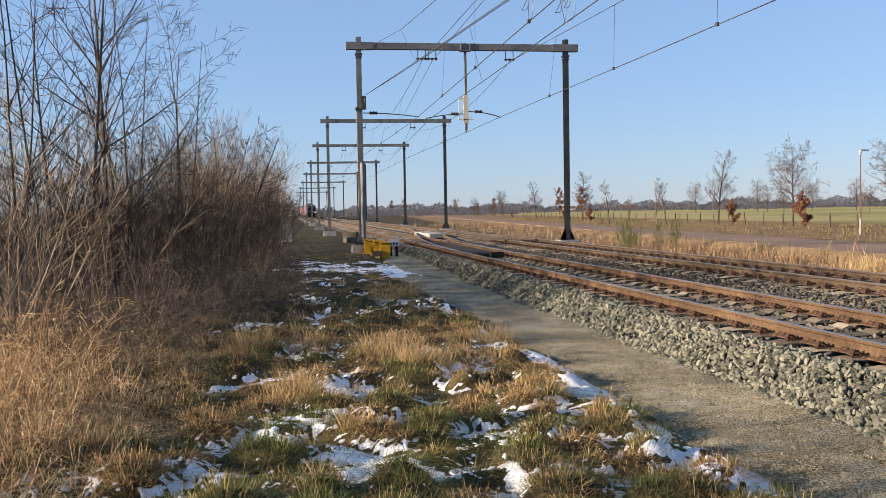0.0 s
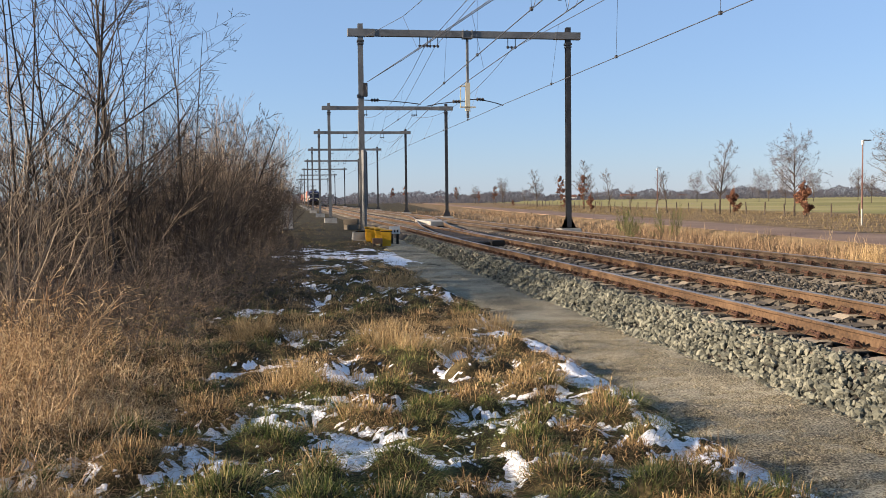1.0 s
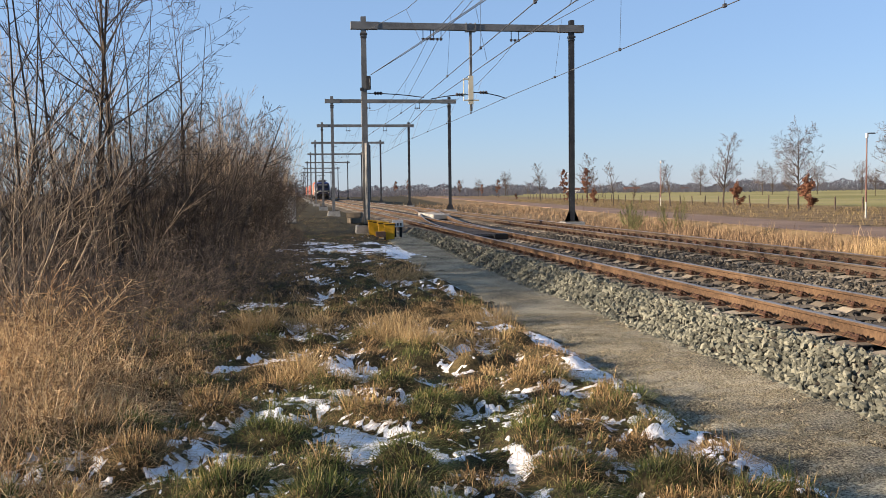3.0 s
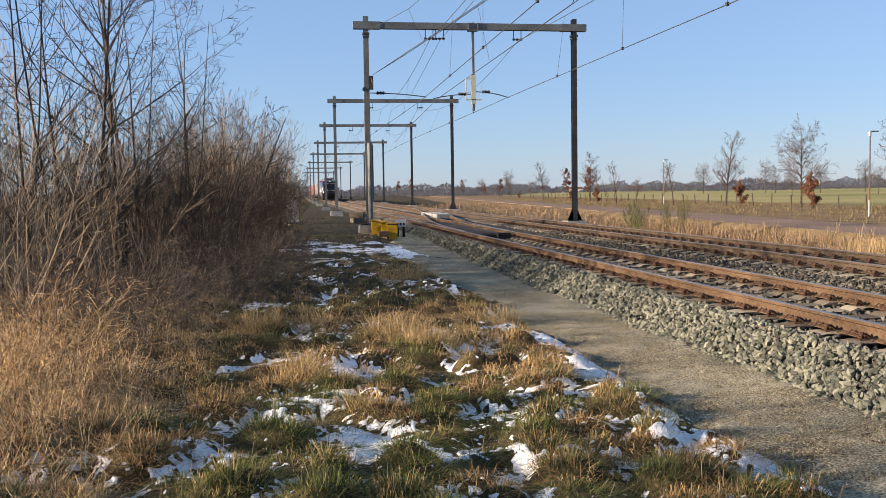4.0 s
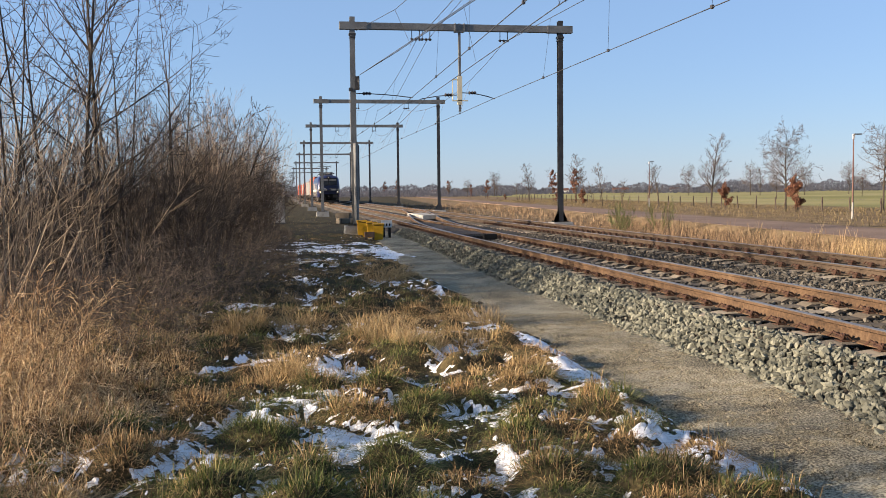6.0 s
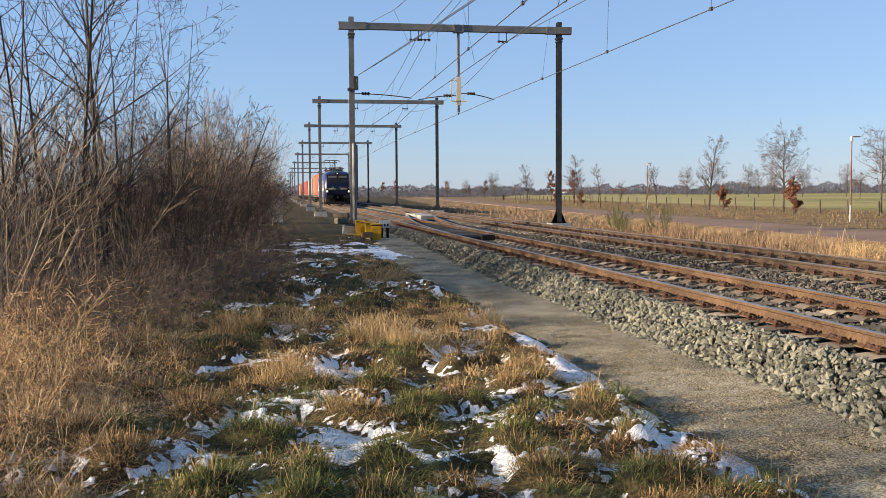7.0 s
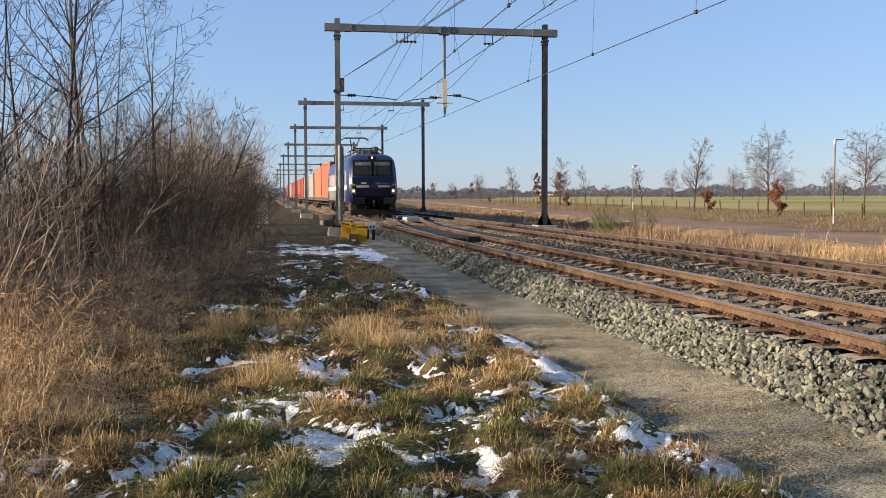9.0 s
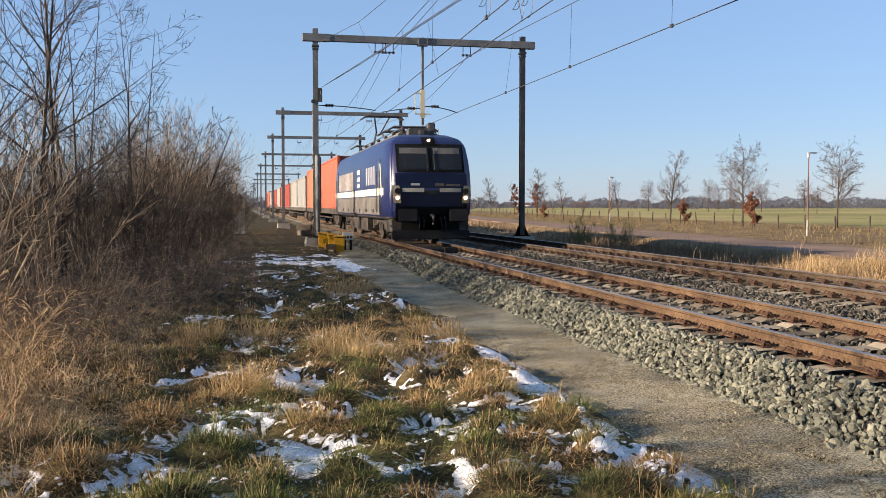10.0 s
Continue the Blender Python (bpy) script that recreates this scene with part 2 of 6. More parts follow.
def zone_ground():
    """Soil, dead grass, verge and the winter field, by the distance from the line."""
    m = bpy.data.materials.new("winter_ground")
    m.use_nodes = True
    n, l = m.node_tree.nodes, m.node_tree.links
    b = n["Principled BSDF"]
    b.inputs["Roughness"].default_value = 0.95
    b.inputs["Specular IOR Level"].default_value = 0.1
    tc, sep = n.new("ShaderNodeTexCoord"), n.new("ShaderNodeSeparateXYZ")
    l.new(tc.outputs["Object"], sep.inputs[0])

    def noise_tex(scale, detail=4.0):
        t = n.new("ShaderNodeTexNoise")
        t.inputs["Scale"].default_value, t.inputs["Detail"].default_value = scale, detail
        l.new(tc.outputs["Object"], t.inputs["Vector"])
        return t.outputs["Fac"]

    def ramp(fac, stops):
        r = n.new("ShaderNodeValToRGB")
        while len(r.color_ramp.elements) < len(stops):
            r.color_ramp.elements.new(0.5)
        for e, (p, c) in zip(r.color_ramp.elements, stops):
            e.position, e.color = p, (*c, 1)
        l.new(fac, r.inputs["Fac"])
        return r.outputs["Color"]

    def math_node(op, a, bb):
        t = n.new("ShaderNodeMath")
        t.operation = op
        for i, v in enumerate((a, bb)):
            if isinstance(v, (int, float)):
                t.inputs[i].default_value = v
            else:
                l.new(v, t.inputs[i])
        return t.outputs[0]

    def blend(fac, a, c):
        t = n.new("ShaderNodeMix")
        t.data_type = "RGBA"
        l.new(fac, t.inputs["Factor"])
        l.new(a, t.inputs["A"])
        l.new(c, t.inputs["B"])
        return t.outputs["Result"]

    big, mid, fine = noise_tex(0.5), noise_tex(3.0), noise_tex(30.0)
    both = math_node("ADD", math_node("MULTIPLY", mid, 0.55), math_node("MULTIPLY", fine, 0.45))
    soil = ramp(both, [(0.36, (0.012, 0.010, 0.006)), (0.5, (0.036, 0.030, 0.015)), (0.62, (0.085, 0.066, 0.031))])
    verge = ramp(math_node("ADD", math_node("MULTIPLY", big, 0.5), math_node("MULTIPLY", both, 0.5)),
                 [(0.38, (0.075, 0.055, 0.03)), (0.5, (0.145, 0.10, 0.055)), (0.62, (0.20, 0.145, 0.075))])
    stripe = noise_tex(0.02, 2.0)
    field = ramp(math_node("ADD", math_node("MULTIPLY", stripe, 0.7), math_node("MULTIPLY", mid, 0.3)),
                 [(0.36, (0.155, 0.15, 0.052)), (0.5, (0.21, 0.195, 0.076)), (0.64, (0.28, 0.23, 0.115))])
    u = math_node("SUBTRACT", sep.outputs["X"], math_node("MULTIPLY", sep.outputs["Y"], 0.1))
    edge = math_node("ADD", u, math_node("MULTIPLY", math_node("SUBTRACT", big, 0.5), 6.0))

    def step(at, width):
        t = n.new("ShaderNodeMapRange")
        t.inputs["From Min"].default_value, t.inputs["From Max"].default_value = at, at + width
        l.new(edge, t.inputs["Value"])
        return t.outputs["Result"]

    colour = blend(step(11.0, 1.5), soil, verge)
    colour = blend(step(46.0, 5.0), colour, field)
    l.new(colour, b.inputs["Base Color"])
    bp = n.new("ShaderNodeBump")
    bp.inputs["Strength"].default_value, bp.inputs["Distance"].default_value = 0.8, 0.03
    l.new(both, bp.inputs["Height"])
    l.new(bp.outputs["Normal"], b.inputs["Normal"])
    return m


def build_ground():
    xs, ys = axis(-3.2, 3.5, 0.07, 4500, 1.17), axis(4.4, 20, 0.08, 4500, 1.17)
    xs = np.unique(np.concatenate([xs, np.arange(11.5, 34, 0.45)]))
    gx, gy = np.meshgrid(xs, ys, indexing="ij")
    co = np.stack([gx, gy, land(gx, gy)], -1).reshape(-1, 3)
    nx, ny = len(xs), len(ys)
    i = (np.arange(nx - 1)[:, None] * ny + np.arange(ny - 1)[None]).ravel()
    ob = raw("ground", co, [np.stack([i, i + ny, i + ny + 1, i + 1], -1)], zone_ground())
    ob.data.polygons.foreach_set("use_smooth", [True] * len(ob.data.polygons))
    tagged(ob, "rough winter ground with dead grass and a green field", "ground", kind="structure")
    # path: a sheet of fine gravel lying a little over the ground
    px, py = np.linspace(0.0, 1.0, 44), np.concatenate([np.arange(-6, 4, 0.25), np.arange(4, 14, 0.035), np.arange(14, 44, 0.2)])
    gx, gy = np.meshgrid(px, py, indexing="ij")
    left = 3.0 + 0.16 * np.sin(gy * 1.3) * np.sin(gy * 0.37 + 1) + 0.10 * grain(gx * 0, gy, 0.5, 14) + 0.05 * grain(gx * 0, gy, 0.17, 15) + 0.45 * smooth(22, 30, gy)
    edge = (gx == 0)
    gx = left + gx * (4.95 - left)
    co = np.stack([gx, gy, np.where(edge, land(gx, gy) - 0.03, 0.1 * smooth(22, 36, gy) + 0.02 + 0.008 * np.sin(gx * 4 + gy) + 0.011 * grain(gx * 0.7, gy, 0.16, 8) + 0.007 * grain(gx, gy, 0.07, 9))], -1).reshape(-1, 3)
    nx, ny = len(px), len(py)
    i = (np.arange(nx - 1)[:, None] * ny + np.arange(ny - 1)[None]).ravel()
    ob = raw("path", co, [np.stack([i, i + ny, i + ny + 1, i + 1], -1)], M_PATH)
    ob.data.polygons.foreach_set("use_smooth", [True] * len(ob.data.polygons))
    tagged(ob, "narrow grey-brown fine gravel path beside the ballast", "path", kind="structure")
    # road beyond the line
    bm = bmesh.new()
    for y0, y1 in ((-200, 40), (40, 120), (120, 700)):
        vs = [bm.verts.new(v) for v in ((19.0 + 0.1 * y0, y0, -0.042), (24.0 + 0.1 * y0, y0, -0.042), (24.0 + 0.1 * y1, y1, -0.042), (19.0 + 0.1 * y1, y1, -0.042))]
        bm.faces.new(vs)
    bmesh.ops.remove_doubles(bm, verts=bm.verts[:], dist=0.001)
    r = bmesh.ops.extrude_face_region(bm, geom=bm.faces[:])
    bmesh.ops.translate(bm, verts=[v for v in r["geom"] if isinstance(v, bmesh.types.BMVert)], vec=(0, 0, -0.12))
    bmesh.ops.recalc_face_normals(bm, faces=bm.faces[:])
    ob = put(bm, "road", mat("brick_road", [(0.1215, 0.0816, 0.0588), (0.1877, 0.1260, 0.0903), (0.2538, 0.1752, 0.1260)], 0.25, 12, 0.9, 0, 0.2))
    tagged(ob, "narrow reddish-grey country road beside the railway", "road", kind="structure")


build_ground()

# ---- railway ----
RAIL = [(-0.07, 0), (-0.07, 0.012), (-0.012, 0.03), (-0.0085, 0.12), (-0.035, 0.133), (-0.035, 0.162), (-0.028, 0.17),
        (0.028, 0.17), (0.035, 0.162), (0.035, 0.133), (0.0085, 0.12), (0.012, 0.03), (0.07, 0.012), (0.07, 0)]


def rail_mesh(points):
    """A rail swept along points (x, y) at rail height."""
    bm = bmesh.new()
    rings = []
    for i, (x, y) in enumerate(points):
        x0, y0 = points[max(i - 1, 0)]
        x1, y1 = points[min(i + 1, len(points) - 1)]
        d = Vector((x1 - x0, y1 - y0)).normalized()
        rings.append([bm.verts.new((x + d.y * px, y - d.x * px, RAIL_Z - 0.17 + pz)) for px, pz in RAIL])
    n = len(RAIL)
    for a, b in zip(rings, rings[1:]):
        for k in range(n):
            f = bm.faces.new((a[k], a[(k + 1) % n], b[(k + 1) % n], b[k]))
            f.material_index = 1 if RAIL[k][1] > 0.15 and RAIL[(k + 1) % n][1] > 0.15 else 0
    bm.faces.new(rings[0])
    bm.faces.new(rings[-1][::-1])
    bmesh.ops.recalc_face_normals(bm, faces=bm.faces[:])
    return bm


def sleeper_mesh():
    bm = bmesh.new()
    pro = [(-1.25, 0.0), (-1.25, 0.17), (-0.95, 0.205), (-0.55, 0.205), (-0.45, 0.165), (0.45, 0.165), (0.55, 0.205), (0.95, 0.205), (1.25, 0.17), (1.25, 0.0)]
    a = [bm.verts.new((x, -0.14, z)) for x, z in pro]
    b = [bm.verts.new((x, 0.14, z)) for x, z in pro]
    c = [bm.verts.new((x, -0.105, z + 0.0)) for x, z in pro]
    d = [bm.verts.new((x, 0.105, z + 0.0)) for x, z in pro]
    n = len(pro)
    for v in c + d:
        if v.co.z > 0.1:
            v.co.z += 0.012
    for i in range(n - 1):
        for p, q in ((a, c), (c, d), (d, b)):
            bm.faces.new((p[i], p[i + 1], q[i + 1], q[i]))
    bmesh.ops.recalc_face_normals(bm, faces=bm.faces[:])
    me = bpy.data.meshes.new("sleeper")
    bm.to_mesh(me)
    bm.free()
    me.materials.append(M_SLEEPER)
    return me


def clip_mesh():
    """Base plate shoulder, bolt and bent spring clip on one side of a rail."""
    bm = boxed((-0.05, 0.06, -0.06, 0.06, 0.0, 0.022), (-0.02, 0.02, -0.02, 0.02, 0.022, 0.09))
    tube(bm, [(0.05, -0.07, 0.04), (0.0, -0.085, 0.085), (-0.05, -0.05, 0.06), (-0.05, 0.05, 0.06), (0.0, 0.085, 0.085), (0.05, 0.07, 0.04)], 0.013, 5)
    tube(bm, [(0.0, -0.02, 0.06), (-0.05, -0.10, 0.10), (-0.09, -0.13, 0.05)], 0.012, 5)
    tube(bm, [(0.0, 0.02, 0.06), (-0.05, 0.10, 0.10), (-0.09, 0.13, 0.05)], 0.012, 5)
    me = bpy.data.meshes.new("rail_clip")
    bm.to_mesh(me)
    bm.free()
    me.materials.append(M_CLIP)
    return me


ME_SLEEPER, ME_CLIP = sleeper_mesh(), clip_mesh()


def track(centre, label, clips_to, sleepers_to, steel=M_RAIL, sunk=0.0):
    t = thing("railway_track", pose(0, 0, 0), label, "railway track", "tracks of the line")
    for s in (-1, 1):
        part("rail", rail_mesh([(centre + s * GAUGE / 2, y) for y in (-40, 0, 20, 60, 120, 250, 700)]), [steel, M_RAILTOP], t, "rust-brown steel rail with a worn bright head")
    k = 0
    y = 2.33
    while y < sleepers_to:
        ob = new("sleeper", ME_SLEEPER)
        ob.parent = t
        ob.matrix_basis = pose(centre + RNG.normal(0, 0.01), y + RNG.normal(0, 0.008), RAIL_Z - 0.17 - 0.212 - sunk, 0, 0, RNG.normal(0, 0.3))
        if 4 < y < clips_to:
            for s in (-1, 1):
                for w in (-1, 1):
                    ob = new("rail_clip", ME_CLIP)
                    ob.parent = t
                    ob.matrix_basis = pose(centre + s * GAUGE / 2 + w * 0.135, y, RAIL_Z - 0.175, 0, 0, 0 if w < 0 else 180) @ Matrix.Scale(0.95, 4)
        y += 0.6005
    return t


track_a = track(TRACK_A, "rusty railway track on concrete sleepers in grey ballast", 44, 180)
track_b = track(TRACK_B, "second rusty railway track on concrete sleepers", 44, 180, M_RAIL_SHADE, 0.03)


def build_crossover():
    """Points blades and the rails that lead from one track to the other."""
    t = thing("railway_switch", pose(0, 0, 0), "rusty points with dark timber plates in the track", "railway switch")
    def lead(y):
        s = smooth(31, 82, np.array(y)).item()
        return TRACK_A + 0.08 + (TRACK_B - TRACK_A - 0.08) * s
    ys = [31 + 1.5 * k for k in range(35)]
    part("switch_rail", rail_mesh([(lead(y) - GAUGE / 2, y) for y in ys]), [M_RAIL, M_RAILTOP], t)
    part("switch_rail", rail_mesh([(lead(y) + GAUGE / 2, y) for y in ys]), [M_RAIL, M_RAILTOP], t)
    for k in range(16):
        y = 31.2 + 0.85 * k
        part("timber_plate", boxed((TRACK_A - 0.6, TRACK_A + 0.62, y, y + 0.8, 0.33, 0.455 + 0.01 * (k % 3))), M_TIMBER, t, bevel=0.01)
    part("point_motor", boxed((TRACK_A + 0.15, TRACK_A + 0.6, 29.7, 30.2, 0.34, 0.52), (TRACK_A - 0.3, TRACK_A + 0.15, 29.85, 30.05, 0.36, 0.46)), M_BLACK, t, "black point motor between the rails", bevel=0.02)
    part("stretcher_bar", boxed((TRACK_A - 0.8, TRACK_A + 0.8, 30.5, 30.58, 0.40, 0.46)), M_DARKSTEEL, t)
    s = thing("cable_slab", pose(8.55, 57.0, 0.33), "pale concrete slab lying between the tracks", "slab")
    part("slab", boxed((-0.5, 0.5, -3.4, 3.4, 0, 0.26)), M_CONC, s, bevel=0.03)


build_crossover()


# ---- ballast ----
def bed_height(x):
    xs = [4.45, 4.62, 5.08, 5.3, 7.4, 8.4, 9.4, 11.6, 11.9, 12.7, 13.4]
    zs = [-0.05, 0.02, 0.345, 0.335, 0.305, 0.26, 0.305, 0.305, 0.28, -0.1, -0.55]
    return np.interp(x, xs, zs)


def ico(level):
    bm = bmesh.new()
    bmesh.ops.create_icosphere(bm, subdivisions=level, radius=1)
    co = np.array([v.co[:] for v in bm.verts])
    fa = np.array([[v.index for v in f.verts] for f in bm.faces])
    bm.free()
    return co, fa


def turns(n, rng):
    q = rng.normal(size=(n, 4))
    q /= np.linalg.norm(q, axis=1)[:, None]
    w, x, y, z = q.T
    return np.stack([1 - 2 * (y * y + z * z), 2 * (x * y - z * w), 2 * (x * z + y * w), 2 * (x * y + z * w), 1 - 2 * (x * x + z * z), 2 * (y * z - x * w),
                     2 * (x * z - y * w), 2 * (y * z + x * w), 1 - 2 * (x * x + y * y)], -1).reshape(n, 3, 3)


def build_ballast():
    xs = np.array([4.45, 4.62, 4.8, 5.08, 5.3, 6.3, 7.4, 8.0, 8.4, 8.8, 9.4, 10.5, 11.6, 11.9, 12.3, 12.7, 13.4])
    ys = np.concatenate([np.arange(-20, 60, 0.5), np.arange(60, 250, 5), [300, 400, 700]])
    gx, gy = np.meshgrid(xs, ys, indexing="ij")
    gz = bed_height(gx) - 0.02
    co = np.stack([gx, gy, gz], -1).reshape(-1, 3)
    nx, ny = len(xs), len(ys)
    i = (np.arange(nx - 1)[:, None] * ny + np.arange(ny - 1)[None]).ravel()
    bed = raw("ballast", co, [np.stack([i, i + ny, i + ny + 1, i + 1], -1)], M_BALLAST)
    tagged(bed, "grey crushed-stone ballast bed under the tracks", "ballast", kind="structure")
    rng = np.random.default_rng(3)
    xy = []
    for x0, x1, y0, y1, per in ((4.44, 5.25, 5, 14, 850), (4.44, 5.25, 14, 24, 560), (4.44, 5.25, 24, 40, 200), (5.1, 7.6, 6, 17, 210), (5.1, 7.6, 17, 30, 80),
                                (7.5, 9.4, 7, 18, 260), (7.5, 9.4, 18, 34, 90), (9.4, 12.4, 10, 34, 130)):
        n = int((x1 - x0) * (y1 - y0) * per)
        xy.append(np.stack([rng.uniform(x0, x1, n), rng.uniform(y0, y1, n)], -1))
    xy = np.concatenate(xy)
    # none on the rails, fewer on the sleepers
    keep = np.ones(len(xy), bool)
    for c in (TRACK_A, TRACK_B):
        for s in (-1, 1):
            keep &= np.abs(xy[:, 0] - c - s * GAUGE / 2) > 0.14
        ph = np.abs((xy[:, 1] - 2.33) / 0.6005 - np.round((xy[:, 1] - 2.33) / 0.6005)) * 0.6005
        on = (np.abs(xy[:, 0] - c) < 1.2) & (ph < 0.16)
        keep &= ~(on & (rng.random(len(xy)) < np.where(xy[:, 0] < 5.4, 0.6, np.where(xy[:, 0] > 8.4, 0.7, 0.95))))
    keep &= ~((np.abs(xy[:, 0] - TRACK_A) < 0.65) & (xy[:, 1] > 29.5))
    xy = xy[keep]
    n = len(xy)
    base, fa = ico(1)
    shapes = []
    for k in range(12):
        cut = base.copy()
        for _ in range(8):
            d = rng.normal(size=3)
            d /= np.linalg.norm(d)
            h = rng.uniform(0.28, 0.6)
            over = cut @ d - h
            cut = cut - np.clip(over, 0, None)[:, None] * d
        shapes.append(cut * rng.uniform(0.85, 1.75, 3))
    size = rng.uniform(0.020, 0.041, n) * (1 + 0.3 * (rng.random(n) < 0.12)) * np.where(xy[:, 1] > 14, 1.25, 1.0)
    R = turns(n, rng)
    which = rng.integers(0, 12, n)
    pos = np.stack([xy[:, 0], xy[:, 1], bed_height(xy[:, 0]) + rng.uniform(-0.02, 0.025, n)], -1)
    near = np.where((xy[:, 0] < 5.15) & (xy[:, 1] < 9.0) & (xy[:, 1] > 6.6))[0][:300]
    far = np.setdiff1d(np.arange(n), near)
    co = np.einsum("nij,nkj->nki", R[far], np.array(shapes)[which[far]]) * size[far][:, None, None] + pos[far][:, None]
    faces = fa[None] + (np.arange(len(far)) * len(base))[:, None, None]
    ob = raw("loose_ballast", co.reshape(-1, 3), [faces.reshape(-1, 3)], M_STONE, bed)
    ob.data.materials.append(M_STONE_DARK)
    ob.data.polygons.foreach_set("material_index", np.repeat((xy[far, 0] > 5.3).astype(np.int32), len(fa)))
    ob["kind"] = "stuff"
    meshes = []
    for s in shapes:
        me = bpy.data.meshes.new("stone")
        me.from_pydata(s.tolist(), [], fa.tolist())
        me.materials.append(M_STONE_OB)
        meshes.append(me)
    for k in near:
        ob = new("stone", meshes[which[k]])
        ob.parent = bed
        m = Matrix(R[k].tolist()).to_4x4()
        ob.matrix_basis = Matrix.Translation(pos[k]) @ m @ Matrix.Scale(size[k], 4)


build_ballast()


def build_path_gravel():
    """Loose chips on the near part of the path."""
    rng = np.random.default_rng(17)
    n = 42000
    y = 4.8 + 9 * rng.random(n) ** 1.5
    x = rng.uniform(3.1, 4.55, n)
    base = np.array([[0, 0, 1.2], [1.1, 0, -0.4], [-0.6, 0.95, -0.4], [-0.6, -0.95, -0.4]], float)
    fa = np.array([[0, 1, 2], [0, 3, 1], [0, 2, 3], [1, 3, 2]])
    size = rng.uniform(0.0034, 0.0072, n) * (1 + 1.0 * (rng.random(n) < 0.03))
    co = np.einsum("nij,kj->nki", turns(n, rng), base) * size[:, None, None] * rng.uniform(0.6, 1.3, (n, 1, 3))
    z = 0.1 * smooth(22, 36, y) + 0.021 + 0.008 * np.sin(x * 4 + y)
    co = co + np.stack([x, y, z], -1)[:, None]
    ob = raw("path_gravel", co.reshape(-1, 3), [(fa[None] + (np.arange(n) * 4)[:, None, None]).reshape(-1, 3)],
             mat("gravel_chips", [(0.055, 0.048, 0.032), (0.190, 0.166, 0.110), (0.380, 0.335, 0.235)], 6, 60, 0.9, 0, 0, vary="island"))
    tagged(ob, "fine loose gravel chips on the path", "gravel", kind="stuff")


build_path_gravel()


# ---- catenary ----
def mast_mesh(x, z0, z1, w=0.11, d=0.11):
    """A rolled H section."""
    t, e = 0.014, 0.007
    pro = [(-w, -d), (w, -d), (w, -d + t), (e, -d + t), (e, d - t), (w, d - t), (w, d), (-w, d), (-w, d - t), (-e, d - t), (-e, -d + t), (-w, -d + t)]
    bm = bmesh.new()
    lo, hi = ([bm.verts.new((x + a, b, z)) for a, b in pro] for z in (z0, z1))
    for k in range(12):
        bm.faces.new((lo[k], lo[(k + 1) % 12], hi[(k + 1) % 12], hi[k]))
    bm.faces.new(lo[::-1])
    bm.faces.new(hi)
    return bm


def hanger(parent, x, z=9.0):
    """The bracket under the beam that carries an insulator pair."""
    bm = bmesh.new()
    for s in (-0.17, 0.17):
        tube(bm, [(x + s, 0.0, z + 0.16), (x + s, 0.0, z - 0.40)], 0.018, 6)
    tube(bm, [(x - 0.24, 0, z - 0.40), (x + 0.24, 0, z - 0.40)], 0.02, 6)
    h = part("hanger", bm, M_DARKSTEEL, parent)
    for s in (-0.17, 0.0, 0.17):
        bm = bmesh.new()
        tube(bm, [(x + s, 0, z - 0.36), (x + s, 0, z - 0.38), (x + s, 0, z - 0.41), (x + s, 0, z - 0.44), (x + s, 0, z - 0.47)], [0.03, 0.065, 0.03, 0.065, 0.03], 8)
        part("insulator", bm, M_INSUL, h, "dark ribbed insulator")


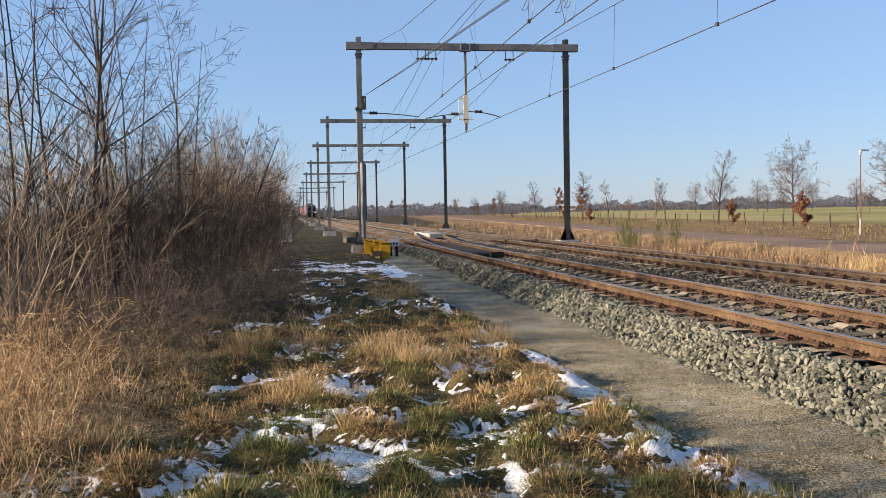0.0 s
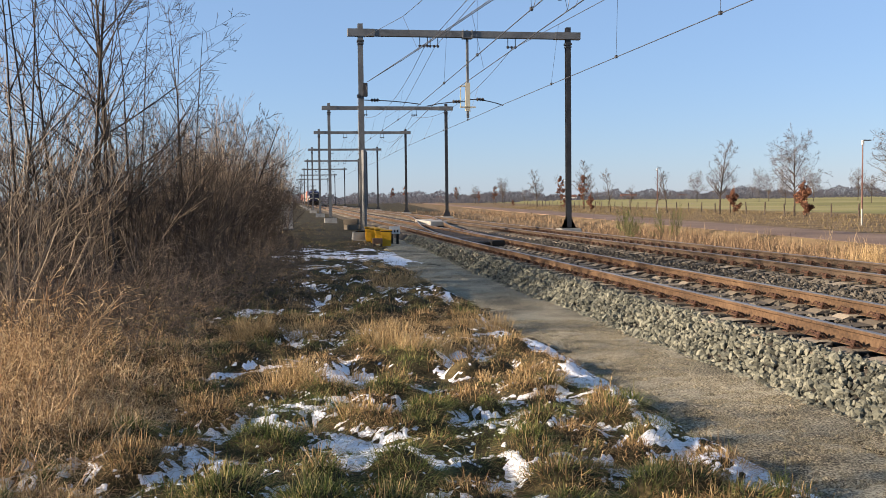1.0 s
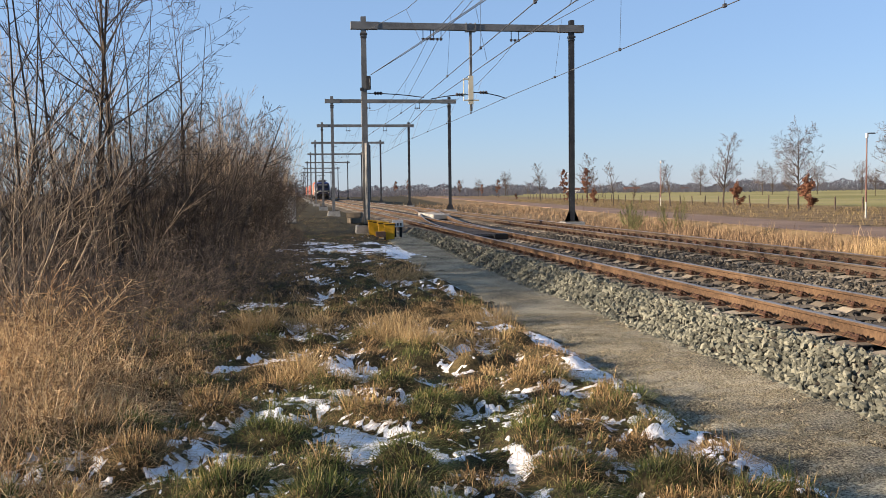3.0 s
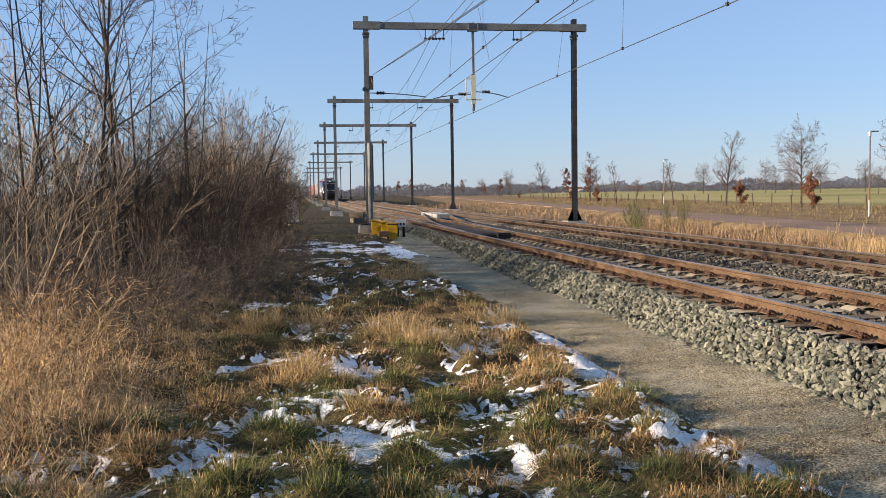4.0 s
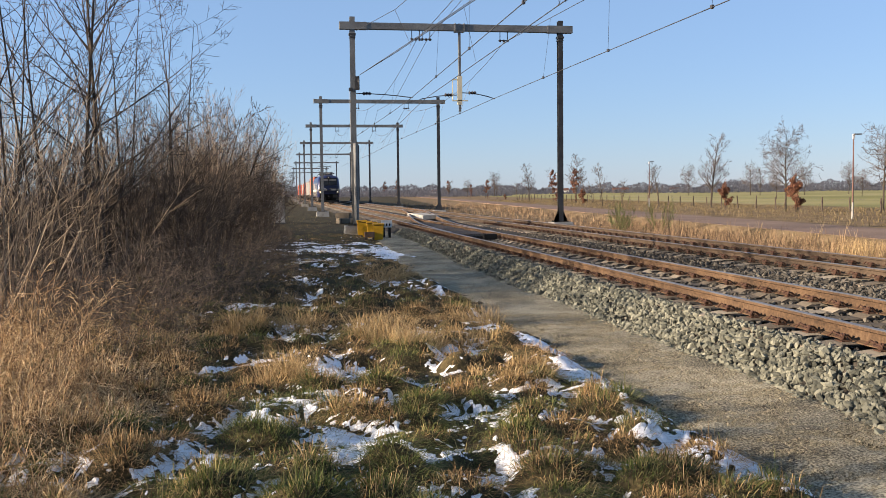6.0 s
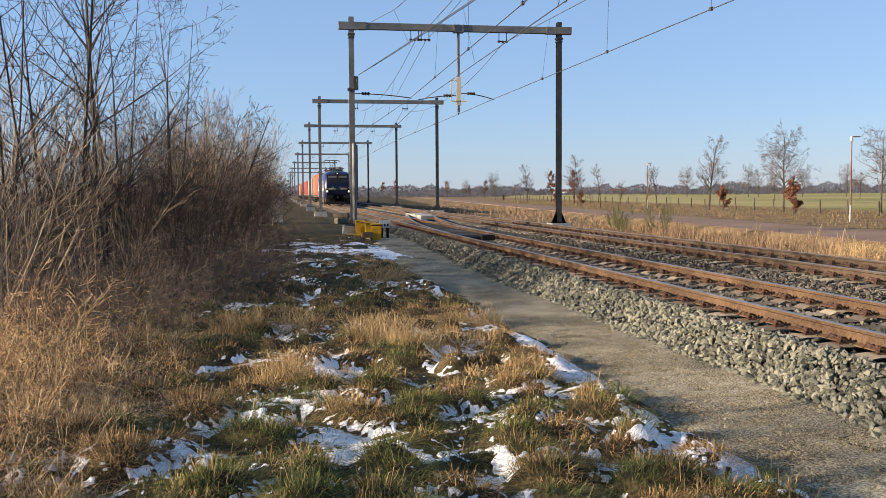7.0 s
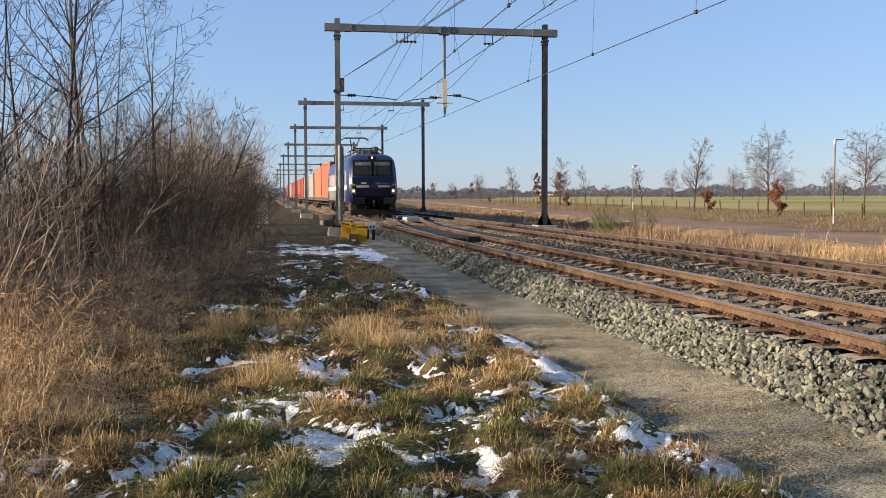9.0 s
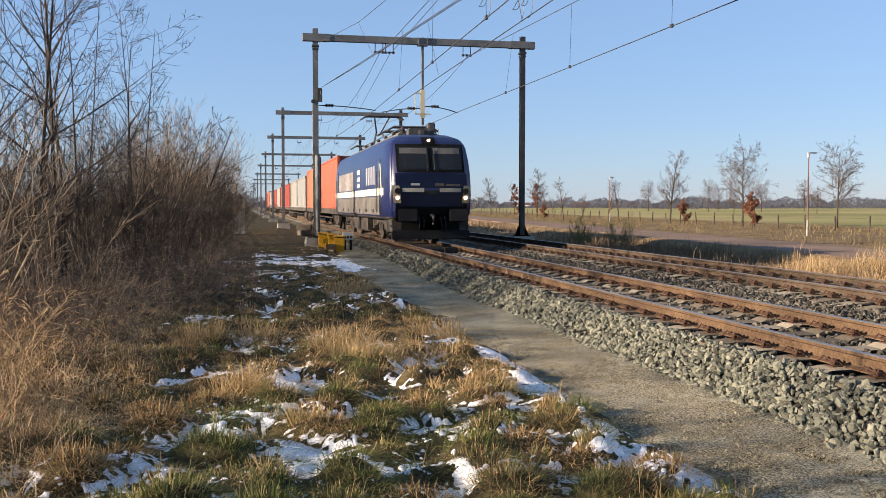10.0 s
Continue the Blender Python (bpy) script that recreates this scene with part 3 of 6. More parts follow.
def portal(m, label, x0=3.15, x1=12.46, hangers=(5.95, 9.9), post=None):
    p = thing("catenary_portal", m, label, "catenary portal", "portals over the line")
    for x in (x0, x1):
        # the east mast takes the darker steel, its shaded face put into the colour
        mast = part("mast", mast_mesh(x, 0.5, 9.5), M_STEEL if x == x0 else M_DARKSTEEL, p, "weathered steel H-section mast, shade in the east one's colour")
        bm = bmesh.new()
        for s in (-1, 1) if x == x1 else ():
            for w in (-1, 1):
                vs = [bm.verts.new(v) for v in ((x + s * 0.11, w * 0.11, 1.0), (x + s * 0.30, w * 0.11, 0.53), (x + s * 0.11, w * 0.11, 0.53))]
                bm.faces.new(vs)
        box(bm, x - 0.34, x + 0.34, -0.2, 0.2, 0.50, 0.54)
        r = bmesh.ops.solidify(bm, geom=bm.faces[:], thickness=0.012)
        part("base_plate", bm, M_DARKSTEEL, mast)
        bm = bmesh.new()
        lo, hi = -0.6, 0.50
        vs = [bm.verts.new((x + a * s, b * s, z)) for z, s in ((lo, 1.12), (hi, 0.92)) for a, b in ((-0.5, -0.5), (0.5, -0.5), (0.5, 0.5), (-0.5, 0.5))]
        for q in ((3, 2, 1, 0), (4, 5, 6, 7), (0, 1, 5, 4), (1, 2, 6, 5), (2, 3, 7, 6), (3, 0, 4, 7)):
            bm.faces.new([vs[i] for i in q])
        part("foundation", bm, M_CONC, p, "pale tapered concrete foundation block", bevel=0.02)
        bm = boxed((x - 0.15, x + 0.15, -0.15, 0.15, 8.72, 8.80), (x - 0.13, x + 0.13, -0.14, 0.14, 8.60, 8.66))
        part("collar", bm, M_DARKSTEEL, p)
    bm = boxed((x0 - 0.5, x1 + 0.5, -0.13, -0.115, 8.98, 9.26), (x0 - 0.5, x1 + 0.5, 0.115, 0.13, 8.98, 9.26),
               (x0 - 0.5, x1 + 0.5, -0.115, 0.115, 9.225, 9.24), (x0 - 0.5, x1 + 0.5, -0.115, 0.115, 9.0, 9.015))
    part("beam", bm, M_STEEL, p, "grey steel box beam across both tracks")
    for x, a, b in ((x0, 0.55, 0.62), (x1, 0.62, 0.55)):
        part("beam_sleeve", boxed((x - a, x + b, -0.15, 0.15, 8.965, 9.275)), M_STEEL, p)
    for x in hangers:
        hanger(p, x, 9.0)
    if post:
        part("drop_post", boxed((post - 0.05, post + 0.05, -0.06, 0.06, 5.45, 9.3)), M_STEEL, p)
        part("post_clamp", boxed((post - 0.22, post + 0.22, -0.17, 0.17, 8.93, 8.97), (post - 0.22, post - 0.18, -0.17, 0.17, 8.97, 9.3), (post + 0.18, post + 0.22, -0.17, 0.17, 8.97, 9.3)), M_STEEL, p)
    return p


portal_one = portal(pose(0, 40.83, 0), "dark steel catenary portal with hanging post on concrete blocks", hangers=(5.92, 6.38, 9.87), post=7.86)


def reg_arm(parent, x0, x1, z0, z1):
    """A light tube with an insulator that holds the contact wire aside."""
    bm = bmesh.new()
    pts = [Vector((x0 + (x1 - x0) * t, -0.05, z0 + (z1 - z0) * t * t)) for t in (0, 0.25, 0.5, 0.75, 1)]
    tube(bm, pts, 0.022, 6)
    arm = part("registration_arm", bm, M_DARKSTEEL, parent)
    s = 1 if x1 > x0 else -1
    c = x0 + s * 0.28
    bm = bmesh.new()
    tube(bm, [(c + s * 0.06 * k, -0.05, z0) for k in range(7)], [0.035, 0.085, 0.035, 0.085, 0.035, 0.085, 0.035], 8)
    part("insulator", bm, M_INSUL, arm, "dark ribbed insulator")


reg_arm(portal_one, 3.28, 5.75, 6.22, 6.05)
reg_arm(portal_one, 7.8, 6.05, 6.18, 5.98)
reg_arm(portal_one, 7.95, 9.45, 6.28, 6.02)
part("section_board", boxed((7.73, 7.95, -0.12, -0.07, 5.75, 7.0), (7.5, 7.54, -0.12, -0.08, 5.95, 6.85), (7.5, 7.75, -0.12, -0.08, 6.82, 6.88), (7.5, 8.2, -0.12, -0.08, 5.9, 5.96)), M_CREAM, portal_one, "cream board with a bracket on the hanging post", bevel=0.008)
# tensioning gear on the west mast
part("weight_tube", tubed([(3.2, -0.26, 0.6), (3.2, -0.26, 2.3), (3.2, -0.26, 4.05)], 0.10, 10), M_STEEL, portal_one, "pale steel tube of the wire tensioner")
part("weight_stack", tubed([(3.29, 0.05, 1.6), (3.29, 0.05, 4.0)], 0.09, 10), M_DARKSTEEL, portal_one)
part("cover_plate", boxed((3.04, 3.2, -0.17, -0.13, 2.6, 4.2)), M_STEEL, portal_one, "grey cover plate on the mast")
_bm = bmesh.new()
for _k in range(24):
    _a, _b = 2 * math.pi * _k / 24, 2 * math.pi * (_k + 1) / 24
    tube(_bm, [(3.36, -0.2 + 0.22 * math.cos(_a), 6.6 + 0.22 * math.sin(_a)), (3.36, -0.2 + 0.22 * math.cos(_b), 6.6 + 0.22 * math.sin(_b))], 0.03, 5)
part("tension_wheel", _bm, M_DARKSTEEL, portal_one)
part("bracket", boxed((3.22, 3.42, -0.2, -0.14, 6.35, 6.95), (2.95, 3.12, -0.2, -0.12, 6.3, 6.45)), M_DARKSTEEL, portal_one, bevel=0.02)
part("pull_wire", tubed([(3.02, -0.15, 0.6), (3.0, -0.15, 6.4)], 0.014, 5), M_WIRE, portal_one)

for _y, _lab in ((74.0, "dark steel catenary portal on concrete blocks"),):
    portal_two = portal(pose(0, _y, 0), _lab)
for _y in (100.8, 134.5, 173.0, 219.0, 268.0, 320.0):
    copy_thing(portal_two, pose(0.05 * (_y - 74) / 30, _y, 0))
copy_thing(portal_two, pose(0, -13.0, 0))


def wire(points, r=0.011, label="dark overhead wire along the track"):
    ob = put(tubed(points, r, 5), "overhead_wire", M_WIRE)
    return tagged(ob, label, "overhead wire", "overhead wires")


SUPPORTS = [-13.0, 40.83, 74.0, 100.8, 134.5, 173.0, 219.0, 268.0, 320.0]


def along(points, y):
    """The place on a polyline at y (points run towards the north)."""
    ys = [q[1] for q in points]
    return tuple(float(np.interp(y, ys, [q[k] for q in points])) for k in range(3))


def catenary(near_contact, near_messenger, xc, xm, zc=6.0, zm=8.5):
    """Contact wire, sagging messenger and droppers of one track."""
    con, mes, drops = list(near_contact), list(near_messenger), []
    for y in (8, 14, 20, 26.5, 33):
        drops.append((along(near_contact, y), along(near_messenger, y)))
    for a, b in zip(SUPPORTS[1:], SUPPORTS[2:]):
        k = SUPPORTS.index(a)
        steps = 9 if b < 200 else 4
        for i in range(steps):
            t = i / steps
            if k == 1 and i == 0:
                continue
            y = a + (b - a) * t
            s = 0.14 * math.cos(math.pi * (k - 1 + t)) - 0.14
            sag = 1.1 * 4 * t * (1 - t)
            con.append((xc + s, y, zc))
            mes.append((xm + s * 0.5, y, zm - sag))
            if i and b < 140 and i % 2 == 0:
                drops.append((con[-1], mes[-1]))
    w = wire(con, 0.013, "dark contact wire over the track")
    wire(mes, 0.012, "dark sagging carrier wire over the track")
    for p, q in drops:
        part("dropper", tubed([p, q], 0.006, 4), M_WIRE, w)
        part("dropper_clamp", boxed((p[0] - 0.03, p[0] + 0.03, p[1] - 0.05, p[1] + 0.05, p[2] - 0.03, p[2] + 0.05)), M_WIRE, w)


catenary([(4.7, -13, 6.0), (5.25, 17.9, 6.0), (5.63, 40.83, 6.0)], [(4.8, -13, 8.5), (5.0, 10, 7.6), (5.4, 26.2, 7.87), (5.92, 40.83, 8.5)], 5.63, 5.92)
catenary([(10.2, -13, 6.0), (9.72, 17.5, 6.0), (9.3, 40.83, 6.0)], [(10.2, -13, 8.5), (9.9, 8, 7.5), (9.6, 26.0, 7.85), (9.87, 40.83, 8.5)], 9.3, 9.87)
# wires of the crossover
wire([(5.9, -13, 6.0), (6.12, 18.2, 6.0), (6.28, 40.83, 6.0), (7.2, 58, 6.1), (8.9, 84, 6.4)], 0.013, "dark contact wire over the crossover")
wire([(5.9, -13, 8.5), (5.7, 10, 7.6), (5.75, 27, 8.0), (6.38, 40.83, 8.5), (6.9, 57, 7.5), (7.6, 74, 8.4)], 0.011, "dark carrier wire over the crossover")
for _y in (12, 20, 29):
    _ob = put(tubed([(6.1, _y, 6.0), (5.73, _y, 7.75)], 0.006, 4), "wire_dropper", M_WIRE)
    tagged(_ob, "thin dropper between two overhead wires", "overhead wire", "wire droppers")
for _e in (0.0, 0.07):
    wire([(5.3, -13, 8.5), (5.5 + _e, 14, 7.2), (5.35 + _e, 22.3, 7.0), (4.78 + _e, 28, 7.0), (4.1 + _e, 34.4, 7.0), (3.42, 40.7, 7.0)], 0.013, "dark anchor wire tied to the mast")
wire([(5.4, -13, 8.6), (4.8, 8, 7.6), (4.25, 25, 7.75), (4.0, 32.4, 8.22), (3.3, 40.75, 8.9)], 0.010, "dark anchor wire tied to the mast")
for _y in (22.5, 32.5):
    _q = (4.25, _y, 7.8) if _y < 30 else (4.0, _y, 8.22)
    _ob = put(tubed([_q, (5.45 if _y < 30 else 4.55, _y, 7.0)], 0.006, 4), "wire_dropper", M_WIRE)
    tagged(_ob, "thin dropper between two overhead wires", "overhead wire", "wire droppers")
# jumper loops between the wires
for _x, _y, _z in ((5.05, 21.5, 7.02), (5.32, 20.2, 6.02), (6.15, 20.4, 6.02), (6.2, 19.9, 6.02)):
    _pts = []
    for _k in range(25):
        _a = 2 * math.pi * _k / 16
        _pts.append((_x + 0.13 * math.sin(_a) * (1 - 0.3 * _k / 24), _y + 0.012 * _k, _z + 0.02 * _k + 0.30 * (1 - math.cos(_a)) * (0.6 + 0.4 * math.sin(0.4 * _k))))
    _ob = put(tubed(_pts, 0.007, 5), "jumper_wire", M_WIRE)
    tagged(_ob, "dark looped jumper wire between overhead wires", "jumper wire", "jumper wires")


# ---- the train ----
M_BLUE = mat("dark_blue_paint", [(0.0085, 0.0130, 0.058), (0.0115, 0.0190, 0.084)], 1.5, 30, 0.28, 0, 0.03, spec=0.5)
# body blue again, darkened for the nose that faces away from the sun
M_BLUE_SHADE = mat("shaded_blue_paint", [(0.005, 0.008, 0.034), (0.008, 0.013, 0.052)], 1.5, 30, 0.3, 0, 0.03, spec=0.5)
M_GREYSIDE = mat("dusty_grey_paint", [(0.0780, 0.0720, 0.0660), (0.1440, 0.1320, 0.1200), (0.1800, 0.1680, 0.1500)], 1.2, 25, 0.6, 0, 0.05)
M_STRIPE = mat("cream_stripe", [(0.54, 0.51, 0.41), (0.66, 0.63, 0.54)], 2, 30, 0.5, 0, 0.03)
M_LETTER = mat("faded_white_print", [(0.30, 0.31, 0.36), (0.46, 0.47, 0.50)], 3, 40, 0.5, 0, 0.03)
M_PANE = glass("tinted_pane", (0.02, 0.022, 0.025), 0.04)
M_UNDER = mat("grimy_underframe", [(0.02, 0.018, 0.016), (0.06, 0.052, 0.045), (0.12, 0.10, 0.085)], 2, 25, 0.85, 0, 0.3)
M_LAMP = glow("lit_headlamp", (1.0, 0.62, 0.26), 1.6)
M_LAMPRIM = mat("lamp_housing", [(0.3375, 0.3150, 0.2400), (0.4650, 0.4350, 0.3375)], 6, 40, 0.35, 0, 0.02)
M_ROOFGEAR = mat("roof_gear", [(0.04, 0.04, 0.042), (0.12, 0.12, 0.125)], 3, 30, 0.6, 0.2, 0.1)

ZS = [0.84, 0.98, 1.3, 1.9, 2.45, 2.9, 3.4, 3.65, 3.82, 3.88]
WS = [1.40, 1.5, 1.5, 1.5, 1.5, 1.5, 1.44, 1.30, 0.98, 0.5]
FY = [0.25, 0.12, 0.02, 0.0, 0.12, 0.30, 0.52, 0.72, 1.15, 1.9]
FW = [1.24, 1.32, 1.36, 1.36, 1.35, 1.32, 1.26, 1.10, 0.75, 0.3]
LOCO_L = 18.9


def nose(x, z):
    f, w = np.interp(z, ZS, FY), np.interp(z, ZS, FW)
    return f - 0.05 + 0.05 * max(0.0, (abs(x) / w - 0.55) / 0.45)


def nose_panel(x0, x1, z0, z1, out=0.02, nx=4, nz=4, slant=0.0):
    """A plate that lies on the cab front."""
    bm = bmesh.new()
    g = [[None] * (nz + 1) for _ in range(nx + 1)]
    for i in range(nx + 1):
        for k in range(nz + 1):
            z = z0 + (z1 - z0) * k / nz
            x = x0 + (x1 - x0) * i / nx + slant * (k / nz) * (-1 if x0 + x1 > 0 else 1)
            g[i][k] = bm.verts.new((x, nose(x, z) - out, z))
    for i in range(nx):
        for k in range(nz):
            bm.faces.new((g[i][k], g[i + 1][k], g[i + 1][k + 1], g[i][k + 1]))
    bmesh.ops.solidify(bm, geom=bm.faces[:], thickness=0.03)
    bmesh.ops.recalc_face_normals(bm, faces=bm.faces[:])
    return bm


def disc(x, y, z, r, depth=0.03, sides=20):
    return tubed([(x, y, z), (x, y - depth, z)], r, sides)


def wheelset(parent, y, r=0.625):
    w = part("wheelset", tubed([(-0.8, 0, 0), (0.8, 0, 0)], 0.09, 10), M_UNDER, parent)
    w.location = (0, y, r)
    for s in (-1, 1):
        bm = bmesh.new()
        tube(bm, [(s * 0.69, 0, 0), (s * 0.72, 0, 0), (s * 0.73, 0, 0), (s * 0.83, 0, 0)], [r + 0.03, r + 0.03, r, r], 28)
        for k in range(3):
            a = k * 2.1
            box(bm, s * 0.84 - 0.015, s * 0.84 + 0.015, math.cos(a) * 0.3 - 0.05, math.cos(a) * 0.3 + 0.05, math.sin(a) * 0.3 - 0.05, math.sin(a) * 0.3 + 0.05)
        part("wheel", bm, M_UNDER, w)
    return w


def bogie(parent, y, base, r, name="bogie"):
    bm = bmesh.new()
    for s in (-1, 1):
        box(bm, s * 1.02 - 0.07, s * 1.02 + 0.07, y - base / 2 - 0.5, y + base / 2 + 0.5, r + 0.02, r + 0.3)
        box(bm, s * 1.02 - 0.07, s * 1.02 + 0.07, y - 0.5, y + 0.5, r - 0.25, r + 0.05)
        for k in (-1, 1):
            box(bm, s * 1.05 - 0.1, s * 1.05 + 0.1, y + k * base / 2 - 0.17, y + k * base / 2 + 0.17, r - 0.17, r + 0.17)
            for q in (-0.34, 0.34):
                tube(bm, [(s * 1.05, y + k * base / 2 + q, r - 0.05), (s * 1.05, y + k * base / 2 + q, r + 0.25)], 0.09, 8)
    box(bm, -0.95, 0.95, y - 0.25, y + 0.25, r, r + 0.3)
    return part(name, bm, M_UNDER, parent)


def buffers(parent, y, s):
    for x in (-0.875, 0.875):
        bm = bmesh.new()
        tube(bm, [(x, y, 1.04), (x, y + s * 0.42, 1.04), (x, y + s * 0.43, 1.04), (x, y + s * 0.5, 1.04)], [0.12, 0.11, 0.21, 0.19], 14)
        part("buffer", bm, M_BLACK, parent)
    bm = tubed([(0, y, 1.0), (0, y + s * 0.25, 1.0), (0, y + s * 0.38, 0.9), (0, y + s * 0.3, 0.72)], 0.05, 8)
    part("coupling_hook", bm, M_DARKSTEEL, parent)


def build_loco():
    lo = thing("locomotive", pose(TRACK_A, 31, RAIL_Z), "dark blue electric locomotive with cream stripe and lit headlamps", "locomotive")
    bm = bmesh.new()
    rings = []
    for z, W, f, w in zip(ZS, WS, FY, FW):
        half = [(w * 0.55, f - 0.05), (w, f), (w + 0.65 * (W - w), f + 0.3), (W, f + 0.95)]
        right = half + [(x, LOCO_L - y) for x, y in half[::-1]]
        ring = right + [(-x, y) for x, y in right[::-1]]
        rings.append([bm.verts.new((x, y, z)) for x, y in ring])
    n = len(rings[0])
    for a, b in zip(rings[1:], rings[2:]):
        for k in range(n):
            bm.faces.new((a[k], a[(k + 1) % n], b[(k + 1) % n], b[k]))
    bm.faces.new(rings[-1])
    for k in range(n):
        f = bm.faces.new((rings[0][k], rings[0][(k + 1) % n], rings[1][(k + 1) % n], rings[1][k]))
        f.material_index = 1
    bm.faces.new(rings[0][::-1]).material_index = 1
    bmesh.ops.recalc_face_normals(bm, faces=bm.faces[:])
    bmesh.ops.bevel(bm, geom=[e for e in bm.edges if e.calc_face_angle(0) > 0.25], offset=0.05, segments=3, affect="EDGES", clamp_overlap=True)
    body = part("body", bm, [M_BLUE, M_UNDER], lo, "glossy dark blue body shell", smooth=True)
    # side plates
    for s in (-1, 1):
        x = s * 1.504
        def plate(y0, y1, z0, z1, t=0.006):
            return boxed((min(x, x + s * t), max(x, x + s * t), y0, y1, z0, z1))
        part("grey_panel", plate(1.9, LOCO_L - 1.9, 1.0, 1.66), M_GREYSIDE, body, "dusty grey lower side panel")
        part("cream_stripe", plate(1.0, LOCO_L - 1.0, 1.70, 1.96, 0.008), M_STRIPE, body, "broad cream stripe along the side")
        part("grey_patch", plate(10.0, LOCO_L - 2.6, 2.0, 2.82), mat("faded_side_print", [(0.06, 0.06, 0.10), (0.20, 0.18, 0.17), (0.32, 0.30, 0.28)], 0.7, 6, 0.5, 0, 0.03), body, "large faded picture panel on the side")
        # large white signet and letters as plain bars
        for k, (a, b, z0, z1) in enumerate(((7.6, 8.6, 2.62, 2.82), (7.6, 8.6, 2.34, 2.52), (7.6, 8.6, 2.08, 2.24), (3.2, 3.45, 2.12, 2.80), (3.75, 4.0, 2.12, 2.80), (4.3, 4.55, 2.12, 2.80), (4.85, 5.1, 2.12, 2.80), (5.4, 5.65, 2.12, 2.80))):
            part("white_sign_bar", plate(a, b, z0, z1, 0.010), M_LETTER, body)
        for y in (1.75, 2.45, LOCO_L - 2.45, LOCO_L - 1.75):
            part("grab_rail", tubed([(x + s * 0.05, y, 1.1), (x + s * 0.05, y, 2.6)], 0.018, 6), M_STEEL, body)
        for y in (2.1, LOCO_L - 2.1):
            part("cab_door", plate(y - 0.3, y + 0.3, 1.98, 3.0, 0.007), M_BLUE, body)
            part("side_window", plate(y - 0.22, y + 0.22, 2.35, 2.9, 0.012), M_PANE, body)
        for k in range(6):
            part("side_hatch", plate(3.4 + k * 2.1, 3.75 + k * 2.1, 1.08, 1.2, 0.012), M_BLACK, body)
        part("slant_stripe", boxed((min(x, x + s * 0.009), max(x, x + s * 0.009), 0, 0.16, 0, 1.25)), M_STRIPE, body).matrix_basis = pose(0, 1.35, 1.66, -18, 0, 0)
    # cab front
    part("nose_plate", nose_panel(-1.24, 1.24, 1.32, 2.44, 0.010, 8, 5), M_BLUE_SHADE, body, "dark blue nose below the windscreen, shaded in its colour")
    part("window_band", nose_panel(-1.18, 1.18, 2.47, 3.46, 0.012, 8, 6), M_BLACK, body, "black windscreen surround")
    for s in (-1, 1):
        a, b = (0.06, 1.10) if s > 0 else (-1.10, -0.06)
        pane = part("windscreen", nose_panel(a, b, 2.56, 3.36, 0.03, 4, 4), M_PANE, body, "dark reflecting windscreen pane")
        part("sun_blind", nose_panel(a + 0.05, b - 0.05, 3.12, 3.32, 0.034, 4, 2), mat("grey_blind", [(0.16, 0.16, 0.16), (0.24, 0.24, 0.23)], 4, 30, 0.6, 0, 0), pane)
        part("wiper", tubed([(s * 0.5, nose(0.5, 2.45) - 0.06, 2.45), (s * 0.13, nose(0.13, 2.52) - 0.06, 2.52), (s * 0.11, nose(0.11, 3.25) - 0.06, 3.25)], 0.012, 5), M_BLACK, body)
        # lamp cluster
        c = s * 1.18
        h = part("headlamp_housing", nose_panel(c - 0.13, c + 0.13, 1.42, 2.02, 0.03, 3, 4, -0.07), M_LAMPRIM, body, "pale upright headlamp housing")
        part("dark_lamp", disc(c, nose(c, 1.8) - 0.04, 1.83, 0.10), M_BLACK, h)
        part("lit_lamp", disc(c, nose(c, 1.6) - 0.05, 1.60, 0.065), M_LAMP, h, "glowing warm headlamp")
        part("front_stripe", nose_panel(s * 0.27 if s > 0 else -1.02, 1.02 if s > 0 else -0.27, 1.80, 1.93, 0.035, 4, 1), M_STRIPE, body, "pale stripe across the nose")
        part("corner_pillar", nose_panel(s * 1.18 - 0.06, s * 1.18 + 0.06, 0.62, 1.36, 0.02, 2, 3), M_BLACK, body)
        part("foot_step", boxed((s * 1.2 - 0.18, s * 1.2 + 0.18, 0.25, 0.5, 0.35, 0.40), (s * 1.2 - 0.18, s * 1.2 + 0.18, 0.25, 0.5, 0.62, 0.66)), M_UNDER, lo)
        part("hand_rail", tubed([(s * 1.38, 0.25, 1.35), (s * 1.42, 0.2, 1.7), (s * 1.38, 0.3, 2.2)], 0.015, 6), M_STEEL, body)
    part("number_plate", nose_panel(-0.72, -0.42, 2.02, 2.1, 0.02, 2, 1), M_WHITE, body, "small pale number bar")
    part("nose_sign", nose_panel(0.12, 0.42, 2.0, 2.1, 0.02, 2, 1), M_GREYSIDE, body)
    part("nose_sign", nose_panel(0.5, 1.0, 2.0, 2.08, 0.02, 2, 1), M_GREYSIDE, body)
    part("emblem", nose_panel(-0.2, 0.2, 1.74, 1.86, 0.03, 2, 1), M_DARKSTEEL, body)
    top = part("top_lamp_housing", nose_panel(-0.24, 0.24, 3.46, 3.72, 0.03, 4, 3), M_BLACK, body)
    part("lit_lamp", disc(0, nose(0, 3.59) - 0.05, 3.59, 0.055), M_LAMP, top, "glowing warm headlamp")
    part("end_frame", boxed((-1.34, 1.34, 0.2, 1.7, 0.42, 0.9)), M_UNDER, lo, bevel=0.04)
    part("lower_apron", nose_panel(-1.2, 1.2, 0.5, 1.30, 0.03, 6, 3), M_BLACK, body, "black lower front")
    bm = bmesh.new()
    box(bm, -1.35, 1.35, 0.05, 0.35, 0.18, 0.5)
